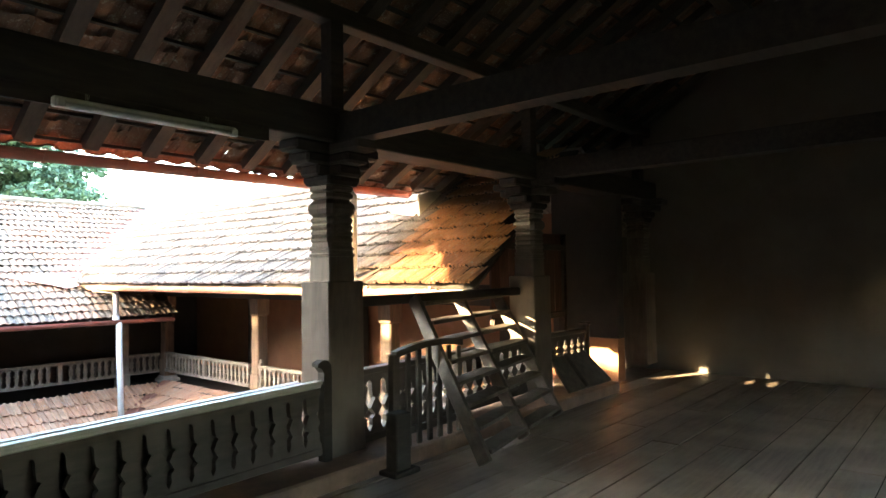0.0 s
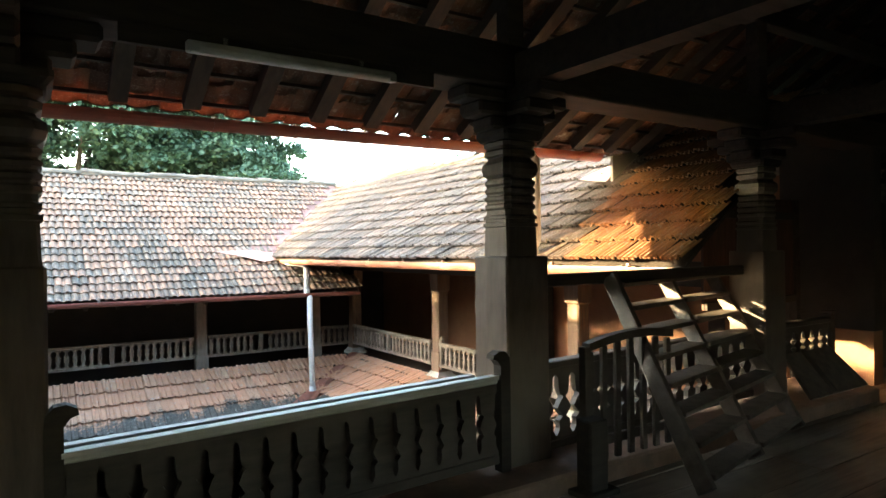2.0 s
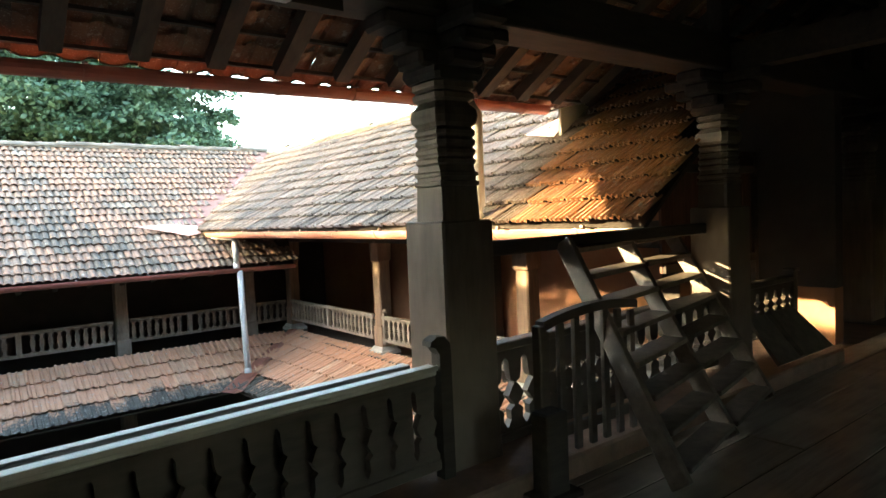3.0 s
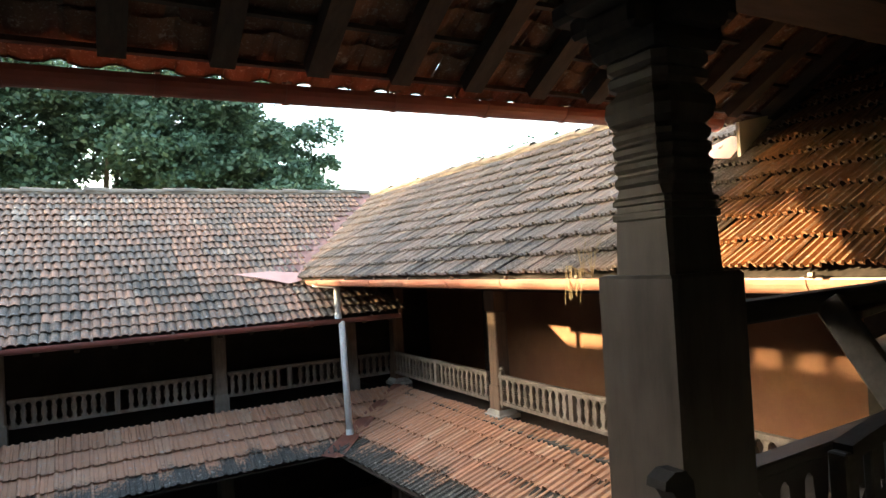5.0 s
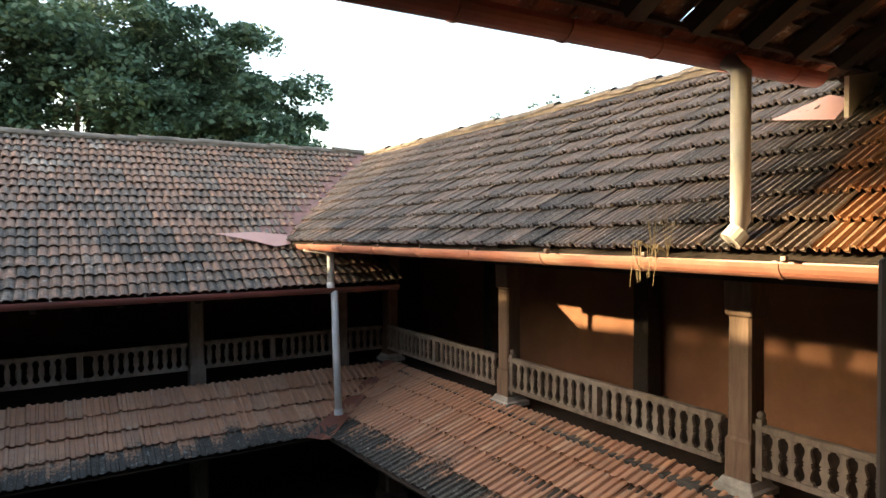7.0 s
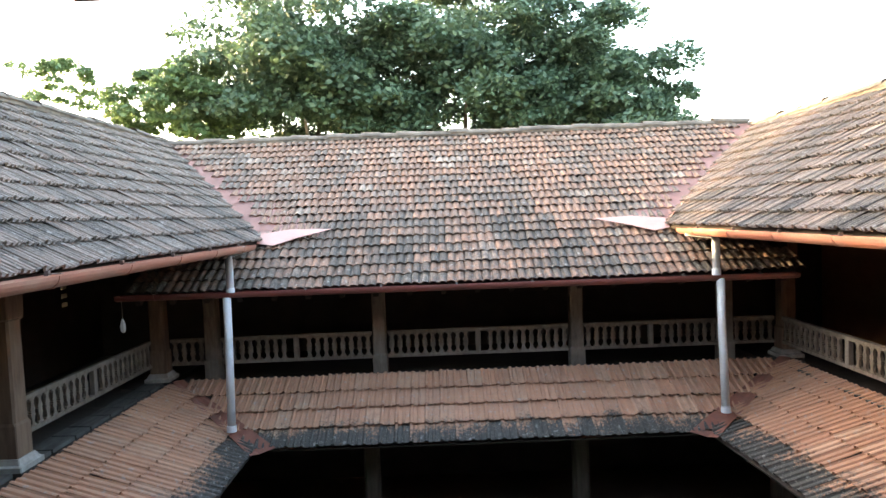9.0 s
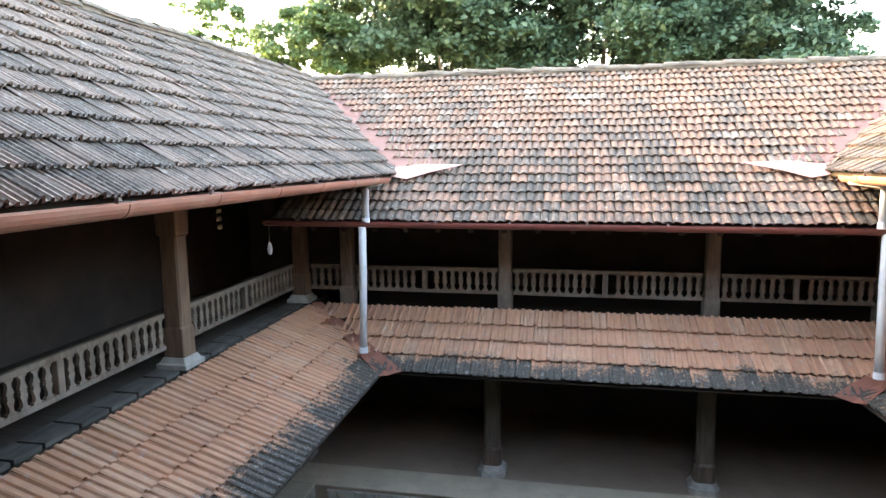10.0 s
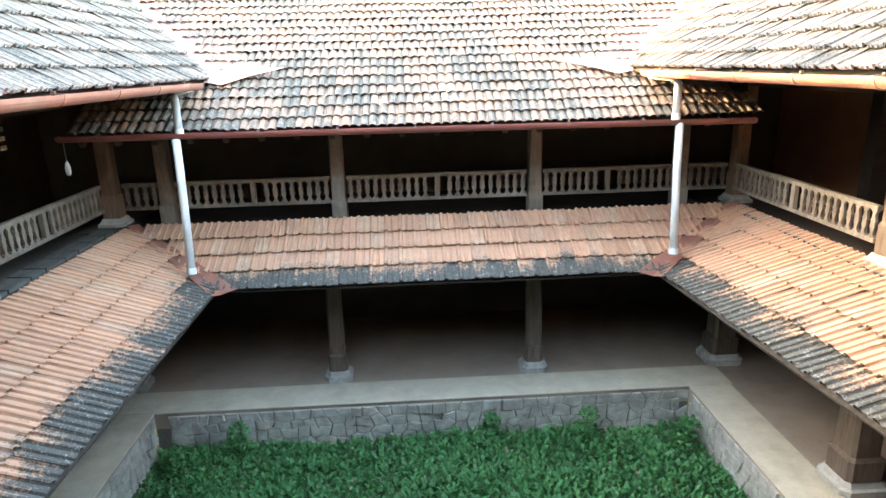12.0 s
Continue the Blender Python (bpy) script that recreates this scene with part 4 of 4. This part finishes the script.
def pierced_board(pitch, h, top, bottom, scale=1.0):
    """A board whose two long edges are sawn, so that a row of them leaves shaped gaps."""
    right = [(pitch / 2, 0.0), (pitch / 2, bottom)]
    for t, g in reversed(GAP):
        right.append((pitch / 2 - 0.0005 - g * scale, bottom + (h - top - bottom) * (1 - t)))
    right += [(pitch / 2, h - top + 0.001), (pitch / 2, h)]
    left = [(-x, z) for x, z in reversed(right)]
    return extrude_outline(bmesh.new(), [(-pitch / 2, 0.0)] + right[0:] + left[:-1], -0.022, 0.022)


def hall_rail(x0, x1, z0, z1l, z1r, label, outer=True, pitch=0.137, y=0.0, scale=1.0):
    r = thing("hall_balustrade", label, "balustrade", (x0, y, z0), "hall balustrades")
    length = x1 - x0
    tilt = math.atan2(z1r - z1l, length)
    r.rotation_euler = (0, -tilt, 0)
    h = z1l - z0
    n = int(length / pitch)
    p = length / n
    me = mesh_of("pierced_board", pierced_board(p, h - 0.05, 0.05, 0.07, scale), M_RAIL)
    for i in range(n):
        ob = new("pierced_board", me)
        ob.parent = r
        ob.location = ((i + 0.5) * p, 0, 0)
    if outer:
        part("cap", box(bmesh.new(), 0, length, -0.04, 0.03, h - 0.048, h, 0.008), M_CAP, r, "timber cap with sky light in its pale colour")
        part("cap_edge", box(bmesh.new(), 0, length, -0.052, -0.041, h - 0.022, h + 0.004, 0.003), M_CAP, r, "cap edge with sky light in its pale colour")
        part("seat_board", box(bmesh.new(), 0, length, 0.032, 0.183, h - 0.115, h - 0.085, 0.004), M_DARK, r, "dark board between the two caps")
        part("outer_cap", box(bmesh.new(), 0, length, 0.185, 0.255, h - 0.08, h - 0.03, 0.008), M_CAP, r, "outer timber cap with sky light in its pale colour")
        part("outer_panel", box(bmesh.new(), 0, length, 0.20, 0.24, 0.0, h - 0.082), M_RAIL, r)
    else:
        part("cap", box(bmesh.new(), 0, length, -0.05, 0.05, h - 0.048, h, 0.008), M_RAIL, r)
    part("bottom_rail", box(bmesh.new(), 0, length, -0.034, 0.034, -0.01, 0.045, 0.006), M_RAIL, r)
    return r


hall_rail(P_X[1] + 0.24, P_X[2] - 0.262, 0.13, 0.645, 0.695, "dark pierced timber balustrade with caps coloured pale for sky light", y=0.085, scale=1.3)
hall_rail(P_X[0] + 0.20, P_X[1] - 0.24, 0.13, 0.60, 0.64, "dark pierced timber balustrade with caps coloured pale for sky light", y=0.085, scale=1.3)
hall_rail(P_X[2] + 0.18, P_X[3] - 0.17, 0.13, 0.70, 0.74, "dark pierced timber balustrade behind the loose steps", False, 0.150, 0.22, 2.3)
hall_rail(P_X[3] + 0.17, 5.56, 0.36, 0.745, 0.745, "short pierced timber balustrade with an end post", False, 0.150, 0.22, 2.0)

for x, side in ((P_X[2] - 0.225, 1), (P_X[1] + 0.205, -1), (P_X[1] - 0.205, 1)):
    n = thing("rail_stop", "dark scrolled timber stop at a balustrade end", "rail stop", (x, 0.085, 0.12), "rail stops")
    pts = [(-0.035, 0.0), (0.035, 0.0), (0.035, 0.62), (0.03, 0.68), (0.0, 0.715), (-0.045, 0.72), (-0.085, 0.70), (-0.09, 0.675), (-0.06, 0.665), (-0.035, 0.63)]
    part("board", extrude_outline(bmesh.new(), [(px * side, pz) for px, pz in pts], -0.05, 0.02), M_DARK, n)
n = thing("end_post", "dark square post ending the short balustrade", "post", (5.61, 0.22, 0.12))
part("shaft", boxed(-0.04, 0.04, -0.04, 0.04, 0.0, 0.66, 0.006), M_RAIL, n)
part("cap", boxed(-0.055, 0.055, -0.055, 0.055, 0.66, 0.69, 0.006), M_RAIL, n)

# slanted board against the short balustrade
b = thing("leaning_board", "wide grey-brown board leaning against the short balustrade", "board", (4.95, -0.02, 0.122))
bm = slab(bmesh.new(), [(-0.30, 0.16, 0.36), (0.50, 0.16, 0.36), (0.62, -0.12, 0.03), (-0.36, -0.12, 0.03)], 0.03)
part("board", bm, M_LADDER, b)
part("edge_batten", beam(bmesh.new(), (-0.02, 0.14, 0.375), (0.0, -0.13, 0.045), 0.035, 0.03), M_RAIL, b)

# little paling gate
g = thing("paling_gate", "low dark timber gate of upright palings with a curved top", "gate", (1.93, -0.14, 0.10))
GW = 0.80
for i in range(7):
    x = 0.03 + i * (GW - 0.06) / 6
    top = 0.66 + 0.10 * math.sin(math.pi * (0.15 + 0.6 * i / 6))
    part("paling", box(bmesh.new(), x - 0.024, x + 0.024, -0.014, 0.014, 0.02, top, 0.004), M_RAIL, g)
curve = [(t / 10 * GW, 0.69 + 0.10 * math.sin(math.pi * (0.15 + 0.06 * t))) for t in range(11)]
bm = extrude_outline(bmesh.new(), [(x, z - 0.025) for x, z in curve] + [(x, z + 0.025) for x, z in reversed(curve)], -0.03, 0.03)
part("top_rail", bm, M_RAIL, g)
part("lower_rail", boxed(0, GW, 0.016, 0.045, 0.10, 0.16, 0.004), M_RAIL, g)
part("hanging_stile", boxed(-0.035, 0.02, -0.03, 0.03, 0.0, 0.74, 0.006), M_RAIL, g)
n = thing("bollard", "short dark timber block standing before the pillar", "post", (1.84, -0.27, 0.0))
part("shaft", boxed(-0.075, 0.075, -0.06, 0.06, 0.0, 0.44, 0.010), M_DARK, n)
part("foot", boxed(-0.13, 0.13, -0.10, 0.10, 0.0, 0.035, 0.006), M_DARK, n)

# bar between two pillars and the loose steps leaning on it
solid("bar", beam(bmesh.new(), (P_X[2] + 0.165, 0.30, 1.225), (P_X[3] - 0.16, 0.32, 1.235), 0.10, 0.085, bevel=0.01), M_DARK, "dark timber bar fixed between two pillars", "bar", "")
lad = thing("loose_steps", "open timber steps with three strings leaning on the bar", "steps", (2.34, -0.70, 0.0))
ax = Vector((1.74, 0.40, 0.0))
foot = [Vector((0, 0, 0)), ax * 0.47, ax]
head = [f + Vector((0.22, 0.92, 1.21)) for f in foot]
for f, hd in zip(foot, head):
    d = (hd - f).normalized()
    part("string", beam(bmesh.new(), f + d * 0.03, hd + d * 0.03, 0.055, 0.11, up=ax.normalized().cross(d), bevel=0.006), M_LADDER, lad, "worn pale-edged string")
for k in range(8):
    t = 0.08 + k * 0.128
    for a, b2 in ((0, 1), (1, 2)):
        p = foot[a].lerp(head[a], t)
        q = foot[b2].lerp(head[b2], t)
        s = (q - p).normalized() * 0.028
        bm = beam(bmesh.new(), p + s, q - s, 0.16, 0.032, bevel=0.004)
        part("tread", bm, M_LADDER, lad)

# tube light under the beam
lt = thing("tube_light", "unlit white tube light batten under the beam", "light", (0.20, 0.05, 2.345))
part("batten", boxed(-0.53, 0.53, 0.0, 0.045, 0.0, 0.055, 0.008), M_WHITE, lt)
part("tube", tube(bmesh.new(), [(-0.49, -0.012, 0.012), (0.49, -0.012, 0.012)], 0.014, 10), M_WHITE, lt, smooth=True)
for sx in (-0.35, 0.35):
    part("bracket", boxed(sx - 0.012, sx + 0.012, 0.046, 0.075, 0.02, 0.11), M_WHITE, lt)
for sx in (-0.50, 0.50):
    part("lamp_holder", boxed(sx - 0.02, sx + 0.02, -0.03, 0.0, -0.008, 0.035, 0.004), M_WHITE, lt)
solid("beam_batten", boxed(-0.6, 1.0, 0.096, 0.119, 2.36, 2.60), M_DARK, "dark board on the beam behind the tube light")
solid("tie_beam_1", beam(bmesh.new(), (P_X[2], P_Y - 0.1, 2.54), (P_X[2], -5.9, 2.54), 0.16, 0.20), M_DARK, "dark tie beam crossing the hall")
solid("tie_beam_2", beam(bmesh.new(), (P_X[1], P_Y - 0.1, 2.54), (P_X[1], -5.9, 2.54), 0.16, 0.20), M_DARK, "dark tie beam crossing the hall")
solid("tie_beam_3", beam(bmesh.new(), (P_X[3], P_Y - 0.1, 2.54), (P_X[3], -5.9, 2.54), 0.16, 0.20), M_DARK, "dark tie beam crossing the hall")
solid("purlin_1", boxed(HALL_W, HALL_E, -1.55, -1.40, s_plane(-1.4) - 0.29, s_plane(-1.4) - 0.11), M_RAFTER, "dark purlin under the hall rafters")
solid("purlin_2", boxed(HALL_W, HALL_E, 0.16, 0.30, s_plane(0.16) - 0.30, s_plane(0.16) - 0.16, 0.01), M_DARK, "dark purlin over the front beam")
for x in P_X:
    solid("king_strut", boxed(x - 0.06, x + 0.06, 0.17, 0.29, 2.70, s_plane(0.16) - 0.30), M_DARK, "short dark strut between beam and purlin", "strut", "")
# pale bag hung at the corner of the far eave
bag = thing("hanging_bag", "small pale cloth bag hung below the far gutter", "bag", (-4.42, 8.42, 0.62))
part("string", tube(bmesh.new(), [(0, 0, 0.0), (0, 0, -0.26)], 0.004, 5), M_CAP, bag)
part("cloth", loft_square(bmesh.new(), [(-0.42, 0.012, 0.006), (-0.40, 0.026, 0.01), (-0.33, 0.030, 0.01), (-0.27, 0.02, 0.008), (-0.24, 0.008, 0.003)]), M_PIPE, bag)

# back posts of the east gallery
for y in (2.1, 5.55, 9.0):
    p = thing("wall_post", "dark timber post against the ochre gallery wall", "post", (E_WALL_X - 0.22, y, GAL_Z - 0.08), "wall posts")
    part("shaft", loft_square(bmesh.new(), [(0.08, 0.13, 0.01), (1.9, 0.12, 0.01)]), M_DARK, p)
    part("base", loft_square(bmesh.new(), [(0.0, 0.19, 0.01), (0.08, 0.19, 0.01)]), M_DARK, p)

# plank ledges outside the balustrades
for x0, x1, word in ((4.72, 5.00, "east"), (-4.70, -4.42, "west")):
    lg = thing("plank_ledge", "grey weathered plank ledge along the %s balustrade" % word, "ledge", (0, 0, 0))
    rng = random.Random(8)
    y = 1.0
    while y < 9.5:
        w = rng.uniform(0.30, 0.46)
        bm = slab(bmesh.new(), [(x0, y, GAL_Z - 0.02 + rng.uniform(-0.012, 0.012)), (x1, y, GAL_Z - 0.02), (x1, y + w - 0.035, GAL_Z - 0.02), (x0, y + w - 0.035, GAL_Z - 0.02 + rng.uniform(-0.012, 0.012))], 0.045)
        part("plank", bm, M_LEDGE, lg)
        y += w


# ---------------------------------------------------------------- plants
def leaf_cloud(name, clumps, per, size, material, parent, seed, flat=0.6):
    """Leaves as small folded blades, gathered in clumps."""
    rng = np.random.default_rng(seed)
    verts, faces = [], []
    for (c, r) in clumps:
        d = rng.normal(size=(per, 3))
        d /= np.linalg.norm(d, axis=1)[:, None]
        d[:, 2] = np.where(d[:, 2] < -0.3, -d[:, 2] * 0.6, d[:, 2])
        pos = np.array(c) + d * (r * rng.uniform(0.45, 1.0, (per, 1)) ** 0.5) * np.array([1, 1, 0.75])
        a = rng.normal(size=(per, 3))
        a[:, 2] *= 0.6
        a /= np.linalg.norm(a, axis=1)[:, None]
        nn = d * 0.8 + rng.normal(size=(per, 3)) * 0.6 + np.array([0, 0, 0.5])
        b = np.cross(nn, a)
        b /= np.linalg.norm(b, axis=1)[:, None]
        s = size * rng.uniform(0.6, 1.4, (per, 1))
        p0, p1, p2, p3 = pos - a * s, pos + b * s * flat, pos + a * s, pos - b * s * flat
        for i in range(per):
            k = len(verts)
            verts += [tuple(p0[i]), tuple(p1[i]), tuple(p2[i]), tuple(p3[i])]
            faces.append((k, k + 1, k + 2, k + 3))
    me = bpy.data.meshes.new(name)
    me.from_pydata(verts, [], faces)
    me.materials.append(material)
    ob = new(name, me)
    ob.parent = parent
    return ob


def tree(x, y, z0, trunk_h, crown, n_clumps, per, size, material, label, seed, r_trunk=0.35, hollow=0.55):
    """crown: centre height, half width, half height."""
    t = thing("tree", label, "tree", (x, y, z0), "trees behind the roofs")
    rng = random.Random(seed)
    bm = tube(bmesh.new(), [(0, 0, 0), (0.1, 0.05, trunk_h * 0.5), (0.15, -0.1, trunk_h)], r_trunk, 10, radii=[r_trunk, r_trunk * 0.75, r_trunk * 0.55])
    part("trunk", bm, M_BARK, t)
    cz, rw, rh = crown
    clumps = []
    for i in range(n_clumps):
        u, v = rng.uniform(0, 2 * math.pi), math.asin(rng.uniform(-0.8, 1.0))
        rr = rng.uniform(hollow, 1.0) * (1 + 0.18 * noise.noise(Vector((math.cos(u) * 2, math.sin(u) * 2, v * 2 + seed))))
        c = (rw * rr * math.cos(v) * math.cos(u), rw * rr * math.cos(v) * math.sin(u), cz + rh * rr * math.sin(v))
        clumps.append((c, rng.uniform(0.16, 0.27) * rw))
    for i in range(9):
        c = Vector(clumps[i * 5 % len(clumps)][0]) * 0.85
        m = Vector((c.x * 0.35, c.y * 0.35, trunk_h + (c.z - trunk_h) * 0.55))
        bm = tube(bmesh.new(), [(0.15, -0.1, trunk_h * 0.85), m, c], 0.1, 7, radii=[r_trunk * 0.45, r_trunk * 0.3, 0.04])
        part("limb", bm, M_BARK, t)
    leaf_cloud("crown", clumps, per, size, material, t, seed)
    return t


Z_G = GRASS_Z - 0.3
BIG = "large dark green broadleaf tree with dense crown"
tree(-5.2, 26.0, Z_G, 6.0, (10.0, 5.2, 5.4), 150, 430, 0.108, M_LEAF, BIG, 1, 0.5, 0.35)
tree(0.8, 27.0, Z_G, 6.0, (10.4, 5.2, 5.4), 150, 430, 0.108, M_LEAF, BIG, 2, 0.5, 0.35)
tree(5.5, 26.5, Z_G, 5.0, (9.0, 4.6, 5.2), 150, 430, 0.108, M_LEAF, "spreading dark green tree sloping down at its edge", 3, 0.4, 0.35)
tree(-9.8, 23.5, Z_G, 5.0, (10.0, 2.3, 2.0), 60, 260, 0.095, M_LEAF_L, "lighter green tree beside the large ones", 4, 0.25, 0.3)
tree(-15.4, 26.0, Z_G, 7.0, (11.5, 1.8, 1.4), 26, 110, 0.09, M_LEAF_L, "small sparse light green tree", 5, 0.2)
# unseen crowns added in the west to keep the sun off most of the east roof
tree(-20.0, 15.0, Z_G, 8.0, (14.25, 3.1, 2.8), 170, 150, 0.34, M_LEAF, "unseen dark green broadleaf tree added west to shade the roofs", 6, 0.5, 0.05)
tree(-21.5, 15.6, Z_G, 8.0, (14.2, 3.2, 2.6), 200, 150, 0.34, M_LEAF, "unseen dark green broadleaf tree added west to shade the roofs", 8, 0.5, 0.05)
tree(-20.4, 17.0, Z_G, 8.0, (13.9, 2.9, 2.5), 200, 150, 0.34, M_LEAF, "unseen dark green broadleaf tree added west to shade the roofs", 7, 0.5, 0.05)


def grass(name, x0, x1, y0, y1, n, seed, bare=None):
    rng = np.random.default_rng(seed)
    verts, faces = [], []
    for i in range(n):
        x, y = rng.uniform(x0, x1), rng.uniform(y0, y1)
        d = noise.noise(Vector((x * 0.9, y * 0.9, 3.0)))
        if bare and math.hypot((x - bare[0]) / bare[2], (y - bare[1]) / bare[3]) < 1 + 0.4 * d and rng.random() < 0.85:
            continue
        edge = min(x - x0, x1 - x, y1 - y)
        h = rng.uniform(0.05, 0.13) * (1.1 + 1.1 * d)
        w = rng.uniform(0.014, 0.030)
        a = rng.uniform(0, 2 * math.pi)
        lean = rng.uniform(0.2, 0.9) * h
        ca, sa = math.cos(a), math.sin(a)
        k = len(verts)
        b = (x, y, GRASS_Z - 0.004)
        verts += [(x - sa * w, y + ca * w, b[2]), (x + sa * w, y - ca * w, b[2]),
                  (x + ca * lean * 0.45 + sa * w * 0.9, y + sa * lean * 0.45 - ca * w * 0.9, b[2] + h * 0.7), (x + ca * lean * 0.45 - sa * w * 0.9, y + sa * lean * 0.45 + ca * w * 0.9, b[2] + h * 0.7),
                  (x + ca * lean, y + sa * lean, b[2] + h * 0.92)]
        faces += [(k, k + 1, k + 2, k + 3), (k + 3, k + 2, k + 4)]
    me = bpy.data.meshes.new(name)
    me.from_pydata(verts, [], faces)
    me.materials.append(M_GRASS)
    return tagged(new(name, me), "thick green grass and weeds in the sunken court", "grass", "", "stuff")


grass("grass", -3.9, 3.98, 3.6, 8.5, 42000, 1, (1.1, 5.3, 0.9, 0.75))
for x, y, r, n in ((-2.75, 8.33, 0.20, 140), (0.95, 8.40, 0.16, 110), (2.35, 8.25, 0.20, 110), (3.7, 7.9, 0.2, 100), (-3.5, 7.9, 0.18, 90)):
    w = thing("weed", "leafy green weed against the court wall", "plant", (x, y, GRASS_Z), "weeds")
    leaf_cloud("leaves", [((0, 0, r * 0.9), r), ((0.05, 0.0, r * 2.0), r * 0.8)], n, 0.035, M_GRASS, w, int(x * 10) + 90)
for y, k in ((5.6, 0.9), (6.3, 1.2), (6.7, 0.8), (7.6, 1.0)):
    w = thing("ridge_weed", "small green weed rooted on the roof ridge", "plant", (E_RIDGE_X, y, RIDGE_Z + 0.10), "ridge weeds")
    leaf_cloud("leaves", [((0, 0, 0.06 * k), 0.07 * k), ((0, 0.10, 0.03), 0.05)], int(26 * k), 0.018, M_LEAF, w, int(y * 10))
for x, y, z in ((3.34, 2.45, 1.34), (3.38, 2.60, 1.36)):
    w = thing("dry_weed", "dry straw-coloured weed growing in the gutter", "plant", (x, y, z), "gutter weeds")
    rng = random.Random(int(y * 100))
    for i in range(10):
        a, l = rng.uniform(0, 6.28), rng.uniform(0.10, 0.30)
        k = rng.uniform(0.1, 0.45)
        bm = tube(bmesh.new(), [(0, 0, -0.07), (math.cos(a) * l * k * 0.5, math.sin(a) * l * k * 0.5, l * 0.6), (math.cos(a) * l * k * 1.2, math.sin(a) * l * k * 1.2, l)], 0.0016, 3, radii=[0.0018, 0.0016, 0.0008])
        part("stem", bm, M_WEED, w)
    for i in range(8):
        l = rng.uniform(0.12, 0.28)
        bm = tube(bmesh.new(), [(0, 0, -0.03), (-0.13, rng.uniform(-0.05, 0.05), 0.03), (-0.15 + rng.uniform(-0.02, 0.02), rng.uniform(-0.05, 0.05), -l)], 0.003, 3, radii=[0.0025, 0.0025, 0.0015])
        part("hanging_stem", bm, M_WEED, w)

# ---------------------------------------------------------------- pieces: stones, planks
def rubble(name, a, b, label, seed):
    """A wall of irregular stones: cells of a jittered net, each shrunk to leave a joint."""
    a, b = Vector(a), Vector(b)
    d = b - a
    w = solid(name, boxed(0, d.length, -0.20, -0.012, GRASS_Z - 0.2 - GND_Z, -0.035), M_MORTAR, label)
    w.matrix_basis = pose(a.x, a.y, GND_Z, 0, 0, math.degrees(math.atan2(d.y, d.x)))
    rng = random.Random(seed)
    rows, step = 4, 0.205
    n = int(d.length / step)
    top, bottom = -0.045, GRASS_Z - 0.05 - GND_Z
    net = []
    for r in range(rows + 1):
        line = []
        for k in range(2 * n + 1):
            x = k * step / 2 + rng.uniform(-0.05, 0.05)
            z = top + (bottom - top) * r / rows + (rng.uniform(-0.045, 0.045) if 0 < r < rows else 0)
            line.append((min(max(x, 0.0), d.length), z))
        net.append(line)
    for r in range(rows):
        k = r % 2
        while k < 2 * n - 1:
            wide = 3 if rng.random() < 0.22 else 2
            e = min(k + wide, 2 * n)
            ring = net[r][k:e + 1] + net[r + 1][k:e + 1][::-1]
            cx, cz = sum(p[0] for p in ring) / len(ring), sum(p[1] for p in ring) / len(ring)
            face = rng.uniform(0.012, 0.040)
            bm = bmesh.new()
            loops = []
            for s, y in ((0.95, -0.03), (0.93, face - 0.012), (0.80, face)):
                loops.append([bm.verts.new((cx + (x - cx) * s, y + (rng.uniform(-0.006, 0.006) if s < 0.9 else 0), cz + (z - cz) * s)) for x, z in ring])
            m = len(ring)
            for p, q in zip(loops, loops[1:]):
                for t in range(m):
                    bm.faces.new((p[t], p[(t + 1) % m], q[(t + 1) % m], q[t]))
            bm.faces.new(loops[-1])
            part("stone", bm, M_STONE, w)
            k = e


rubble("court_wall_north", (4.03, 8.57, 0), (-3.95, 8.57, 0), "grey rubble stone wall under the far verandah", 1)
rubble("court_wall_east", (4.03, 2.6, 0), (4.03, 8.57, 0), "grey rubble stone wall under the east verandah", 2)
rubble("court_wall_west", (-3.95, 8.57, 0), (-3.95, 2.6, 0), "grey rubble stone wall under the west verandah", 3)

planks = bpy.data.objects["floor"]
rng = random.Random(12)
y = 0.0
while y > -5.2:
    w = rng.uniform(0.22, 0.33)
    x = HALL_W + rng.uniform(-1.5, 0)
    while x < HALL_E:
        l = rng.uniform(2.4, 4.2)
        x0, x1 = max(x, HALL_W), min(x + l, HALL_E - 0.01)
        if x1 - x0 > 0.1:
            bm = box(bmesh.new(), x0 + 0.003, x1 - 0.003, y - w + 0.005, y - 0.004, -0.010, rng.uniform(-0.003, 0.004), 0.004)
            part("plank", bm, M_FLOOR, planks)
        x += l
    y -= w
